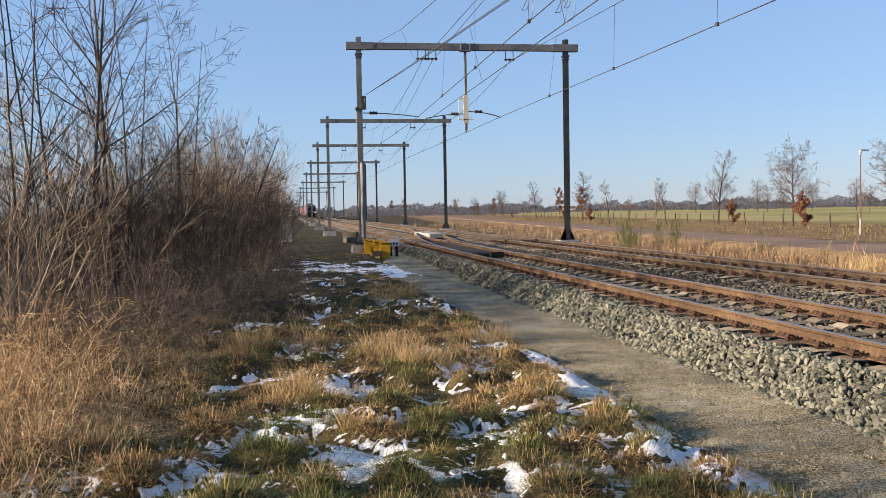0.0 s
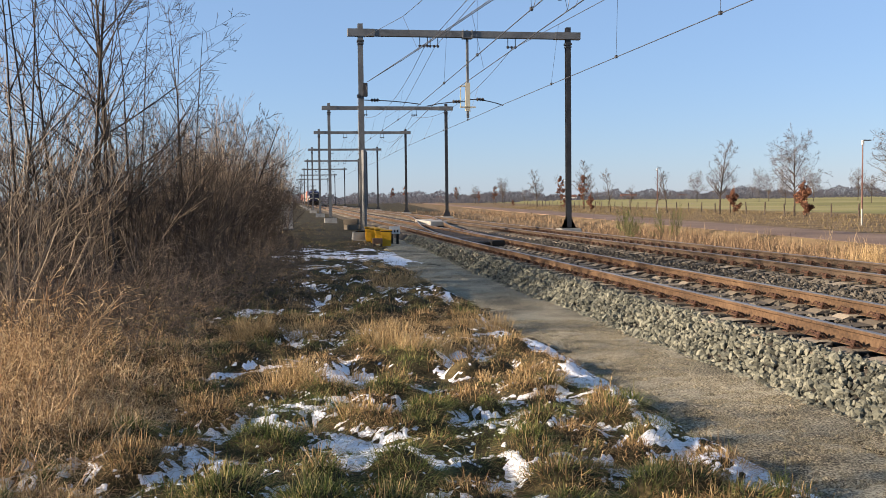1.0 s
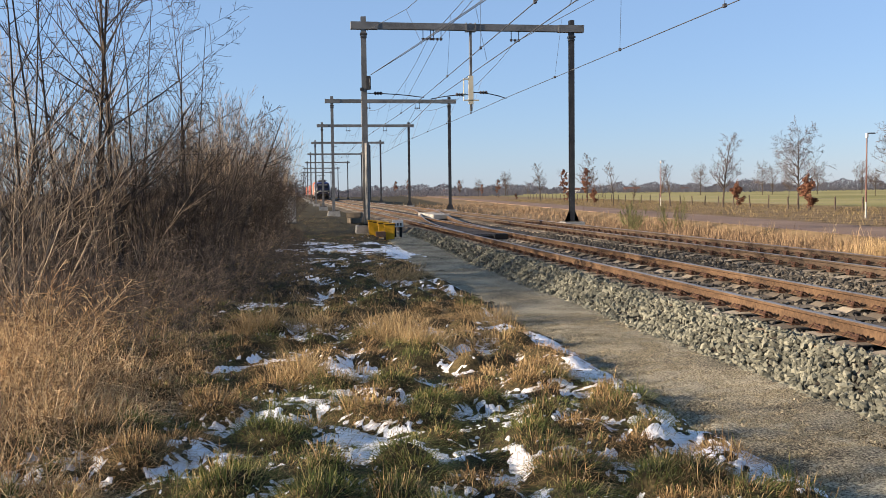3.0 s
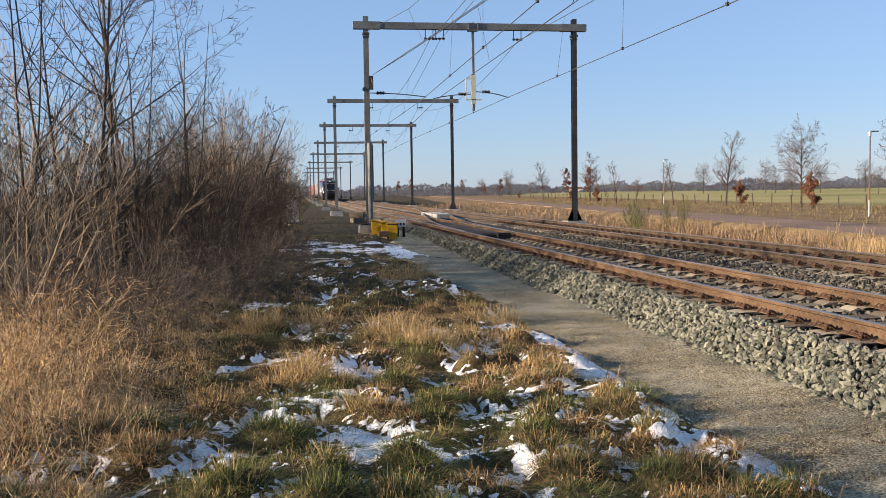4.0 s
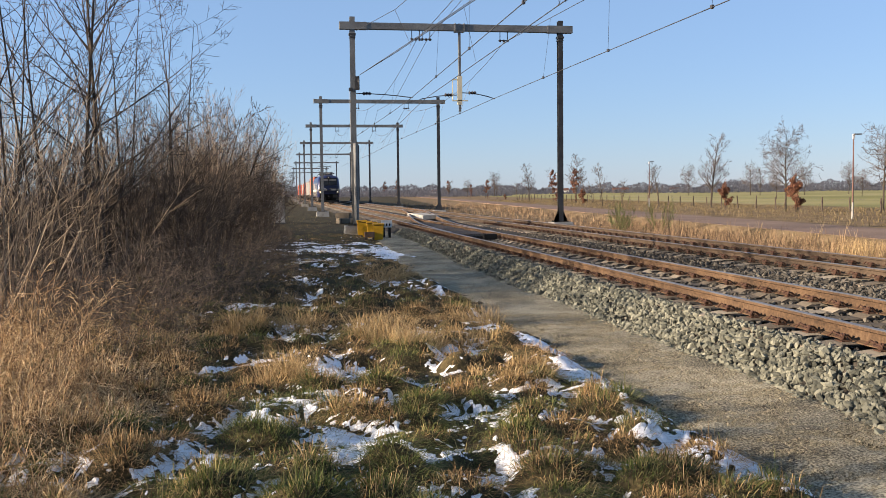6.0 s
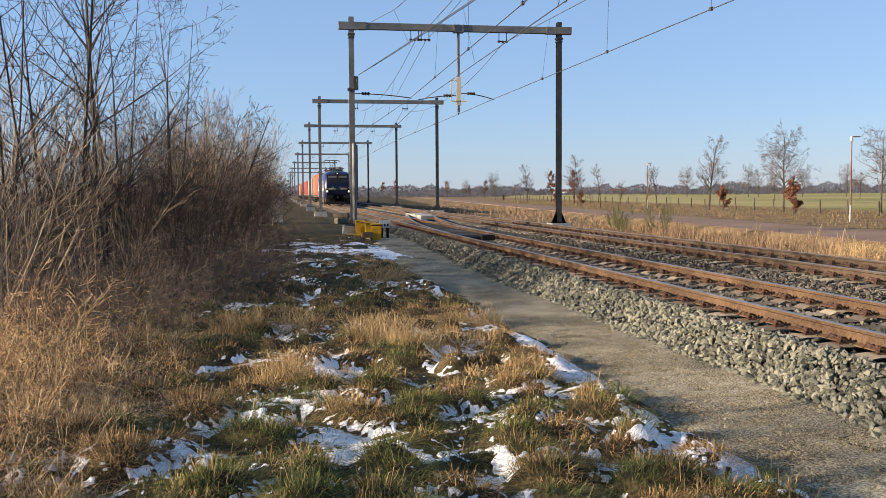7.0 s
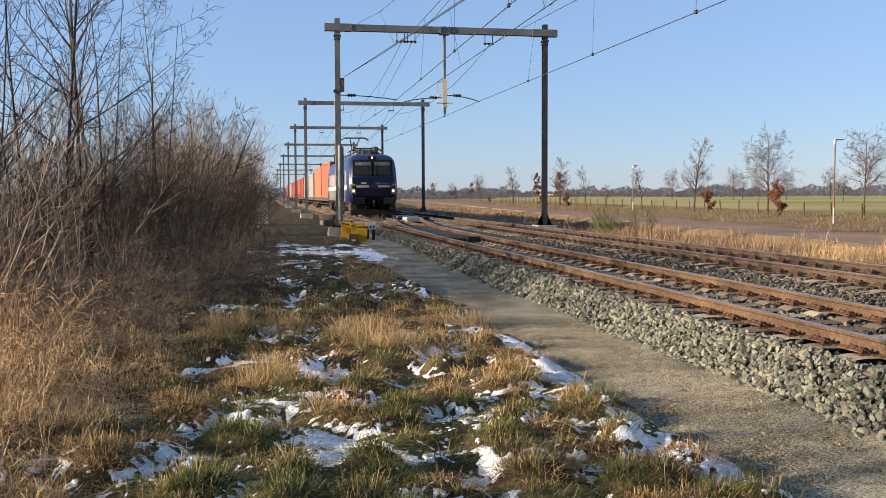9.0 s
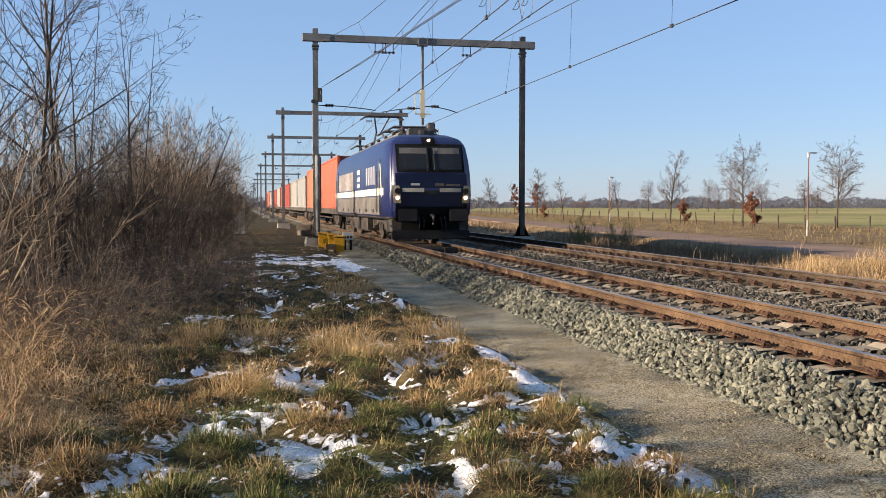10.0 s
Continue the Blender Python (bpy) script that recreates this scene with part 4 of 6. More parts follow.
    part("snow_plough", bm, M_BLACK, lo, bevel=0.03)
    for x in (-0.45, -0.3, 0.3, 0.45):
        part("air_hose", tubed([(x, 0.0, 0.95), (x, -0.18, 0.85), (x, -0.2, 0.6), (x * 0.9, -0.1, 0.45)], 0.025, 6), M_BLACK, lo)
    # broad crash buffers
    for s in (-1, 1):
        head = part("buffer", boxed((s * 0.88 - 0.33, s * 0.88 + 0.33, -0.36, -0.30, 0.80, 1.22)), M_BLACK, lo, "broad black crash buffer", bevel=0.025)
        part("buffer_stem", boxed((s * 0.88 - 0.2, s * 0.88 + 0.2, -0.30, 0.2, 0.86, 1.16)), M_BLACK, head, bevel=0.02)
    part("coupling_hook", tubed([(0, 0.0, 1.0), (0, -0.25, 1.0), (0, -0.38, 0.9), (0, -0.3, 0.72)], 0.05, 8), M_DARKSTEEL, lo)
    buffers(lo, LOCO_L, 1)
    sets = []
    for y in (4.5, LOCO_L - 4.5):
        bogie(lo, y, 3.0, 0.625)
        for k in (-1.5, 1.5):
            sets.append(wheelset(lo, y + k))
    part("transformer_box", boxed((-1.25, 1.25, 7.0, 11.9, 0.3, 0.86)), M_UNDER, lo, bevel=0.04)
    # roof
    part("roof_cover", boxed((-0.75, 0.75, 2.4, LOCO_L - 2.4, 3.85, 3.98)), M_GREYSIDE, lo, "grey roof covers", bevel=0.04)
    for s in (-1, 1):
        for k in range(7):
            y = 2.6 + k * 2.05
            part("roof_insulator", tubed([(s * 0.55, y, 3.95), (s * 0.55, y, 4.0), (s * 0.55, y, 4.05), (s * 0.55, y, 4.1), (s * 0.55, y, 4.18)], [0.05, 0.09, 0.05, 0.09, 0.04], 8), M_INSUL, lo)
        part("roof_conductor", tubed([(s * 0.55, 2.6, 4.19), (s * 0.55, 15.0, 4.19)], 0.02, 6), M_ROOFGEAR, lo)
    part("roof_horn_box", boxed((-0.45, 0.45, 1.85, 2.5, 3.85, 4.12), (0.25, 0.5, 1.8, 2.2, 4.0, 4.32), (-0.1, 0.1, 1.7, 1.9, 3.85, 4.05)), M_ROOFGEAR, lo, bevel=0.03)
    part("roof_antenna", tubed([(0.6, 1.7, 3.8), (0.6, 1.7, 4.1)], 0.012, 5), M_ROOFGEAR, lo)

    def pantograph(y, up, d):
        p = part("pantograph", boxed((-0.5, 0.5, y - 0.5, y + 0.5, 4.05, 4.11)), M_ROOFGEAR, lo, "raised pantograph" if up else "folded pantograph")
        top_z = 5.40 if up else 4.28
        knee = (0, y + d * (1.0 if up else 1.7), 4.75 if up else 4.22)
        head = (0, y - d * 0.1, top_z)
        bm = bmesh.new()
        for s in (-1, 1):
            tube(bm, [(s * 0.4, y - d * 0.2, 4.1), (s * 0.12, knee[1], knee[2])], 0.05, 6)
            tube(bm, [(s * 0.1, knee[1], knee[2]), (s * 0.35, head[1], head[2])], 0.038, 6)
        part("arm", bm, M_ROOFGEAR, p)
        bm = bmesh.new()
        for q in (-0.18, 0.18):
            tube(bm, [(-0.98, head[1] + q, top_z - 0.14), (-0.72, head[1] + q, top_z + 0.02), (0.72, head[1] + q, top_z + 0.02), (0.98, head[1] + q, top_z - 0.14)], 0.045, 6)
        part("collector_head", bm, M_ROOFGEAR, p)
    pantograph(3.9, False, 1)
    pantograph(6.1, False, 1)
    pantograph(11.6, True, 1)
    pantograph(15.4, False, -1)
    return lo, sets


loco, loco_wheels = build_loco()


def build_wagon():
    w = thing("container_wagon", pose(TRACK_A, 60, RAIL_Z), "grimy dark container flat wagon", "wagon", "wagons of the train")
    for s in (-1, 1):
        part("side_sill", boxed((s * 1.15 - 0.07, s * 1.15 + 0.07, 0.3, 25.8, 0.86, 1.16)), M_UNDER, w)
        for k in range(4):
            part("sill_post", boxed((s * 1.2 - 0.03, s * 1.2 + 0.03, 3.4 + 6.2 * k, 3.5 + 6.2 * k, 0.6, 0.9)), M_UNDER, w)
        part("brake_rod", tubed([(s * 1.1, 4.5, 0.62), (s * 1.1, 21.5, 0.62)], 0.04, 6), M_UNDER, w)
    for k in range(9):
        part("cross_beam", boxed((-1.1, 1.1, 0.4 + 3.1 * k, 0.62 + 3.1 * k, 0.88, 1.14)), M_UNDER, w)
    for y in (2.4, 23.6):
        bogie(w, y, 1.8, 0.46)
        for k in (-0.9, 0.9):
            wheelset(w, y + k, 0.46)
    buffers(w, 0.3, -1)
    buffers(w, 25.8, 1)
    return w


def container(label, colour, length, height=2.62):
    c = thing("shipping_container", pose(0, 0, 0), label, "shipping container", "containers on the train")
    m = mat("container_paint", [tuple(v * 0.5 for v in colour), tuple(v * 0.68 for v in colour), tuple(v * 0.78 for v in colour)], 0.8, 18, 0.5, 0, 0.05)
    z0 = 0.0
    for s in (-1, 1):
        bm = bmesh.new()
        xs, k, y = [], 0, 0.14
        while y < length - 0.14:
            xs.append((s * (1.19 - (0.036 if (k // 2) % 2 else 0.0)), y))
            y += 0.07
            k += 1
        for (xa, ya), (xb, yb) in zip(xs, xs[1:]):
            bm.faces.new([bm.verts.new(v) for v in ((xa, ya, 0.12), (xb, yb, 0.12), (xb, yb, height - 0.1), (xa, ya, height - 0.1))])
        bmesh.ops.remove_doubles(bm, verts=bm.verts[:], dist=0.0005)
        part("side_wall", bm, m, c)
        part("bottom_rail", boxed((s * 1.19 - 0.03, s * 1.19 + 0.03, 0.1, length - 0.1, 0.0, 0.14)), m, c)
        part("top_rail", boxed((s * 1.19 - 0.03, s * 1.19 + 0.03, 0.1, length - 0.1, height - 0.1, height)), m, c)
        for y in (0.0, length - 0.14):
            part("corner_post", boxed((s * 1.15 - 0.07, s * 1.15 + 0.07, y, y + 0.14, 0.0, height + 0.008)), m, c)
    part("roof", boxed((-1.16, 1.16, 0.1, length - 0.1, height - 0.05, height - 0.01)), m, c)
    for s in (-1, 1):
        d = part("door", boxed((min(s * 0.01, s * 1.08), max(s * 0.01, s * 1.08), 0.03, 0.08, 0.12, height - 0.1)), m, c)
        for q in (0.3, 0.75):
            part("lock_rod", tubed([(s * q, 0.01, 0.1), (s * q, 0.01, height - 0.1)], 0.02, 6), M_STEEL, d)
    part("end_wall", boxed((-1.08, 1.08, length - 0.08, length - 0.03, 0.12, height - 0.1)), m, c)
    return c


wagons, boxes_on_train = [], []
_w = build_wagon()
for _k in range(6):
    wagons.append((_w if _k == 0 else copy_thing(_w, pose(TRACK_A, 60, RAIL_Z)), 19.4 + 26.6 * _k))
_orange = container("orange-red corrugated steel shipping container", (0.50, 0.125, 0.07), 12.19, 2.90)
_pale = container("light orange corrugated steel shipping container", (0.58, 0.165, 0.085), 12.19, 2.90)
_white = container("off-white corrugated steel shipping container", (0.34, 0.33, 0.30), 12.19, 2.62)
_whites = container("pale grey corrugated steel shipping container", (0.30, 0.30, 0.29), 12.19, 2.62)
_red = container("dark red corrugated steel shipping container", (0.30, 0.055, 0.04), 12.19, 2.62)
_brown = container("rust-brown corrugated steel shipping container", (0.34, 0.08, 0.05), 12.19, 2.62)
for _c, _off in ((_orange, 19.9), (_pale, 32.6), (_whites, 46.5), (_white, 59.2), (_red, 73.1), (_brown, 85.8), (_white, 99.7), (_red, 112.4), (_brown, 126.3), (_whites, 139.0), (_orange, 152.9), (_red, 165.6)):
    boxes_on_train.append((_c if _c not in [b for b, _ in boxes_on_train] else copy_thing(_c, pose(0, 0, 0)), _off))


# ---- plants: generators ----
M_TWIG = mat("bare_twigs", [(0.034, 0.027, 0.021), (0.098, 0.076, 0.057), (0.24, 0.185, 0.138)], 0.8, 30, 0.85, 0, 0.2, vary="island", spec=0.2)
M_BARK = mat("dark_bark", [(0.0240, 0.0192, 0.0160), (0.0600, 0.0480, 0.0384), (0.1040, 0.0840, 0.0640)], 3, 40, 0.95, 0, 0.5, spec=0.2)
# darker twig copy: thicket shade and the outline against the sky, put into colour
M_SHADETWIG = mat("shaded_twigs", [(0.022, 0.017, 0.014), (0.052, 0.041, 0.033), (0.12, 0.094, 0.072)], 0.8, 30, 0.9, 0, 0.2, vary="island", spec=0.15)
M_FARTWIG = mat("grey_brown_twigs", [(0.042, 0.032, 0.026), (0.084, 0.064, 0.052), (0.150, 0.114, 0.090)], 0.8, 30, 0.9, 0, 0.1, vary="island", spec=0.2)
M_BROWNLEAF = mat("withered_leaves", [(0.068, 0.028, 0.017), (0.153, 0.066, 0.038), (0.255, 0.128, 0.076)], 2, 30, 0.8, 0, 0.1, vary="island", spec=0.2)
M_GRASS = mat("winter_grass", [(0.014, 0.027, 0.006), (0.072, 0.108, 0.023), (0.185, 0.195, 0.060), (0.420, 0.340, 0.150)], 1.1, 8, 0.7, 0, 0, vary="island", spec=0.2)
M_DEADGRASS = mat("withered_grass", [(0.036, 0.020, 0.009), (0.200, 0.124, 0.055), (0.430, 0.285, 0.128), (0.720, 0.520, 0.265)], 1.1, 8, 0.8, 0, 0, vary="island", spec=0.2)
M_STRAW = mat("dry_straw", [(0.210, 0.132, 0.058), (0.430, 0.300, 0.140), (0.680, 0.520, 0.280)], 1.2, 8, 0.75, 0, 0, vary="island", spec=0.25)
M_STALK = mat("dead_red_stalks", [(0.050, 0.027, 0.015), (0.340, 0.205, 0.102), (0.720, 0.500, 0.255), (0.960, 0.770, 0.470)], 0.9, 8, 0.8, 0, 0, vary="island", spec=0.2)
M_BROOM = mat("green_broom", [(0.09, 0.10, 0.035), (0.17, 0.18, 0.07)], 2, 20, 0.7, 0, 0, vary="island", spec=0.2)
for _m in (M_GRASS, M_DEADGRASS, M_STRAW, M_STALK):
    leafy_light(_m, 0.3)
M_SNOW = mat("old_snow", [(0.76, 0.80, 0.89), (0.93, 0.96, 1.0), (1.0, 1.0, 1.0)], 4, 50, 0.65, 0, 0.6, spec=0.3)


def grow(rng, out, p, d, length, r, level, o):
    """Adds the segments of one branch, which bends in one smooth arc, and of those it bears."""
    last = level == len(o["kids"])
    n = (2 if length < 1.1 else 3) if last else int(np.clip(round(length / o["step"]), 2, 10))
    kids = 0 if last else o["kids"][level]
    kids = int(kids) + (rng.random() < kids % 1)
    at = np.sort(rng.uniform(o["bare"] if level == 0 else 0.12, 1.0, kids)) * n
    bend = rng.normal(0, o["wander"], 3) * (0.3 if level == 0 else 1.0) + np.array([0, 0, o["up"][min(level, len(o["up"]) - 1)]])
    for k in range(n):
        d = d + bend + rng.normal(0, o["wander"] * 0.6, 3)
        d = d / np.linalg.norm(d)
        q = p + d * (length / n)
        r0, r1 = (max(r * (1 - 0.78 * (k + e) / n), o["thin"]) for e in (0, 1))
        out.append((*p, *q, r0, r1))
        for u in at[(at >= k) & (at < k + 1)]:
            a = rng.normal(size=3)
            a -= a @ d * d
            a /= np.linalg.norm(a)
            t = np.radians(rng.uniform(*o["fork"]))
            e = d * math.cos(t) + a * math.sin(t)
            grow(rng, out, p + (q - p) * (u - k), e, length * rng.uniform(*o["short"]) * (1 - 0.5 * u / n), (r0 + (r1 - r0) * (u - k)) * 0.62, level + 1, o)
        p = q


def segments(segs, sides=3):
    """Prisms for an array of segments (p, q, r0, r1)."""
    s = np.array(segs)
    p, q, r0, r1 = s[:, :3], s[:, 3:6], s[:, 6], s[:, 7]
    d = q - p
    d /= np.linalg.norm(d, axis=1)[:, None] + 1e-9
    ref = np.where(np.abs(d[:, 2:3]) > 0.9, np.array([[1.0, 0, 0]]), np.array([[0, 0, 1.0]]))
    a = np.cross(d, ref)
    a /= np.linalg.norm(a, axis=1)[:, None]
    b = np.cross(d, a)
    n = len(s)
    co = np.zeros((n, 2 * sides, 3))
    for k in range(sides):
        t = 2 * math.pi * k / sides
        v = a * math.cos(t) + b * math.sin(t)
        co[:, k], co[:, sides + k] = p + v * r0[:, None], q + v * r1[:, None]
    base = (np.arange(n) * 2 * sides)[:, None]
    f = np.concatenate([base + np.array([[k, (k + 1) % sides, sides + (k + 1) % sides, sides + k]]) for k in range(sides)])
    return co.reshape(-1, 3), f


def woody(name, seed, label, category, stems, o, spread=0.0, lean=0.15, thick=0.012, group="", twig=None, bark=None):
    """A bare shrub or tree: thick limbs as one part, twigs as the other."""
    rng = np.random.default_rng(seed)
    t = thing(name, pose(0, 0, 0), label, category, group)
    out = []
    for _ in range(stems):
        a, rad = rng.uniform(0, 2 * math.pi), spread * math.sqrt(rng.random())
        p = np.array([rad * math.cos(a), rad * math.sin(a), -0.05])
        d = np.array([math.cos(a) * lean * rng.random(), math.sin(a) * lean * rng.random(), 1.0])
        grow(rng, out, p, d / np.linalg.norm(d), o["tall"] * rng.uniform(0.75, 1.05), o["girth"] * rng.uniform(0.7, 1.1), 0, o)
    s = np.array(out)
    big = s[:, 6] > thick
    if big.any():
        co, f = segments(s[big], 6 if stems == 1 else 5)
        raw("trunk" if stems == 1 else "stem", co, [f], bark or M_BARK, t)["kind"] = "stuff"
    co, f = segments(s[~big], 3)
    raw("crown" if stems == 1 else "twig", co, [f], twig or M_TWIG, t)["kind"] = "stuff"
    return t


# ---- thicket on the west side ----
SHRUB = dict(step=0.6, kids=(8, 5, 2), up=(0.03, 0.07, 0.04), wander=0.05, thin=0.0042, bare=0.12, fork=(20, 48), short=(0.34, 0.58), tall=4.6, girth=0.026)
DENSE = dict(step=0.5, kids=(9, 6, 2), up=(0.01, 0.03, 0.02), wander=0.08, thin=0.0045, bare=0.05, fork=(28, 70), short=(0.36, 0.56), tall=3.6, girth=0.022)
SAPLING = dict(step=0.6, kids=(15, 6, 1.3), up=(0.01, 0.06, 0.03), wander=0.035, thin=0.0042, bare=0.14, fork=(35, 62), short=(0.30, 0.46), tall=6.6, girth=0.036)
LOWBUSH = dict(step=0.3, kids=(6, 3), up=(-0.09, -0.06), wander=0.07, thin=0.0028, bare=0.1, fork=(25, 70), short=(0.35, 0.6), tall=1.5, girth=0.007)
WAND = dict(step=0.5, kids=(7, 3), up=(0.03, 0.05), wander=0.03, thin=0.004, bare=0.25, fork=(12, 32), short=(0.3, 0.5), tall=5.0, girth=0.016)
LEANING = dict(step=0.5, kids=(12, 6, 2), up=(0.015, 0.05, 0.03), wander=0.03, thin=0.0045, bare=0.2, fork=(25, 60), short=(0.28, 0.46), tall=4.3, girth=0.035)
shrubs = [woody("bare_shrub", 10 + k, "leafless brown shrub with many upright twigs", "shrub", 10, SHRUB, 0.9, 0.45, 0.009, "thicket of shrubs") for k in range(3)]
dense = [woody("tangled_shrub", 20 + k, "dense tangled leafless brown shrub", "shrub", 10, DENSE, 0.9, 0.9, 0.009, "thicket of shrubs", M_SHADETWIG if k else M_TWIG) for k in range(3)]
saplings = [woody("bare_sapling", 30 + k, "leafless young tree with forked dark stems", "young tree", 2, SAPLING, 0.3, 0.30, 0.008, "young trees in the thicket", M_SHADETWIG) for k in range(3)]
lows = [woody("low_bramble", 40 + k, "low tangle of dead reddish bramble canes", "bramble", 26, LOWBUSH, 0.8, 1.4, 0.02, "brambles at the thicket edge", M_STALK if k == 0 else M_TWIG) for k in range(2)]
# paler twig copy, with sunlight mixed into the colour
M_PALETWIG = mat("pale_twigs", [(0.09, 0.068, 0.048), (0.20, 0.155, 0.108), (0.36, 0.29, 0.205)], 0.8, 30, 0.85, 0, 0.2, vary="island", spec=0.2)
PALE = dict(step=0.45, kids=(6, 3), up=(0.02, 0.05), wander=0.04, thin=0.0038, bare=0.15, fork=(18, 45), short=(0.3, 0.55), tall=3.0, girth=0.013)
pales = [woody("pale_shrub", 70 + k, "loose shrub with pale sunlit bare stems", "shrub", 9, PALE, 0.6, 0.8, 0.05, "pale shrubs at the thicket edge", M_PALETWIG) for k in range(2)]
wands = [woody("willow_shrub", 80 + k, "tall bare shrub of straight pale upright rods", "shrub", 14, WAND, 0.9, 0.22, 0.05, "upright shrubs in the thicket", M_PALETWIG) for k in range(2)]
leaning = woody("leaning_shrub", 90, "dark bare shrub with stems leaning over the verge", "shrub", 3, LEANING, 0.25, 0.25, 0.008, "", M_SHADETWIG)
leaning.matrix_basis = pose(-1.85, 25.0, 0.15, 0, 12, 0)
_rng = np.random.default_rng(5)


def plant(kinds, x, y, scale=1.0, used=set()):
    ob = kinds[_rng.integers(len(kinds))]
    m = pose(x, y, float(land(x, y)) - 0.03, 0, 0, _rng.uniform(0, 360))
    if ob.name not in used:
        used.add(ob.name)
        ob.matrix_basis = m @ Matrix.Scale(scale, 4)
        return ob
    c = copy_thing(ob, m)
    c.matrix_basis = m @ Matrix.Scale(scale, 4)
    return c


for _x, _y, _s in ((-3.75, 17.0, 1.1), (-2.95, 17.6, 1.12), (-4.7, 16.6, 1.0), (-6.0, 18.4, 1.05), (-3.5, 20.5, 0.95), (-2.4, 20.4, 0.85), (-2.9, 22.5, 0.85), (-4.2, 18.6, 0.95)):
    plant(saplings, _x, _y, _s)
for _x, _y, _s in ((-3.9, 21.5, 0.85), (-4.9, 19.5, 0.95), (-3.2, 23.0, 0.8), (-2.6, 24.5, 0.8), (-2.0, 29.0, 0.82), (-2.9, 31.0, 0.9), (-1.9, 35.0, 0.9), (-1.4, 39.0, 0.9), (-2.4, 42.0, 0.95), (-1.3, 46.0, 0.95), (-1.0, 52.0, 0.95), (-1.2, 60.0, 1.0)):
    plant(wands, _x, _y, _s)
for _x, _y, _s in ((-5.4, 16.4, 0.7), (-4.9, 18.4, 0.7), (-6.6, 17.0, 0.75), (-3.2, 19.4, 0.7), (-2.5, 21.4, 0.73), (-3.8, 22.6, 0.77), (-2.1, 24.4, 0.77), (-3.4, 26.2, 0.82), (-1.9, 28.0, 0.82),
                   (-3.2, 30.0, 0.86), (-1.7, 32.0, 0.86), (-3.4, 34.0, 0.90), (-1.7, 36.5, 0.90), (-1.5, 41.0, 0.90), (-3.0, 44.0, 0.95), (-1.6, 47.0, 0.90), (-1.2, 54.0, 0.86), (-1.8, 62.0, 0.86), (-1.0, 72.0, 0.82)):
    plant(shrubs, _x, _y, _s)
for _x, _y, _s in ((-3.4, 15.2, 0.42), (-1.7, 16.6, 0.36), (-4.4, 15.2, 0.5), (-4.2, 17.4, 0.6), (-3.3, 18.4, 0.7), (-5.8, 16.4, 0.6), (-2.4, 20.2, 0.65), (-4.0, 20.8, 0.73), (-1.9, 22.8, 0.69), (-2.9, 24.0, 0.77), (-1.7, 26.2, 0.73), (-2.6, 27.6, 0.82), (-1.4, 29.8, 0.77),
                   (-2.4, 31.4, 0.86), (-1.3, 34.0, 0.82), (-2.5, 35.4, 0.90), (-1.2, 38.8, 0.86), (-2.2, 40.4, 0.90), (-1.0, 44.2, 0.86), (-0.9, 50.0, 0.86), (-0.9, 58.0, 0.86), (-0.8, 66.0, 0.86)):
    plant(dense, _x, _y, _s)
for _x, _y, _s in ((-3.0, 11.2, 0.8), (-3.7, 12.4, 0.9), (-2.4, 12.6, 0.85), (-2.9, 13.6, 1.0), (-1.9, 14.2, 0.9), (-1.4, 15.8, 0.9), (-2.6, 10.0, 0.7), (-1.2, 18.0, 0.9), (-3.4, 9.4, 0.7), (-1.9, 8.6, 0.6), (-2.2, 11.4, 0.75), (-1.7, 10.4, 0.6), (-2.9, 8.4, 0.6), (-1.5, 12.6, 0.6), (-2.0, 7.2, 0.5), (-0.9, 20.5, 0.8), (-0.6, 24.5, 0.8)):
    plant(lows[:1] if _y < 10.3 else lows[1:], _x, _y, _s)
for _x, _y, _s in ((-3.9, 11.6, 1.0), (-4.3, 13.0, 1.1), (-3.5, 12.8, 0.85), (-4.9, 14.4, 1.2), (-3.9, 14.8, 1.0), (-3.0, 15.0, 0.8)):
    plant(pales, _x, _y, _s)
# more of the same rows outside the view, which throws the streaked shade over the path
for _x, _y, _s in ((-9.8, 4.4, 1.05), (-10.2, 5.6, 1.05)):
    plant(saplings, _x, _y, _s)
for _x, _y, _s in ((-9.6, 3.6, 1.05),):
    plant(wands, _x, _y, _s)
for _x, _y, _s in ((-5.2, 21.0, 0.82), (-4.8, 24.0, 0.86), (-5.0, 27.5, 0.95), (-4.6, 31.0, 0.95), (-4.5, 36.0, 0.99), (-4.2, 41.0, 0.99), (-4.0, 48.0, 0.99), (-3.5, 56.0, 0.99), (-2.5, 66.0, 1.03), (-2.6, 76.0, 1.03), (-1.6, 84.0, 0.95), (-2.2, 100.0, 1.12), (-2.6, 120.0, 1.20)):
    plant(dense, _x, _y, _s)


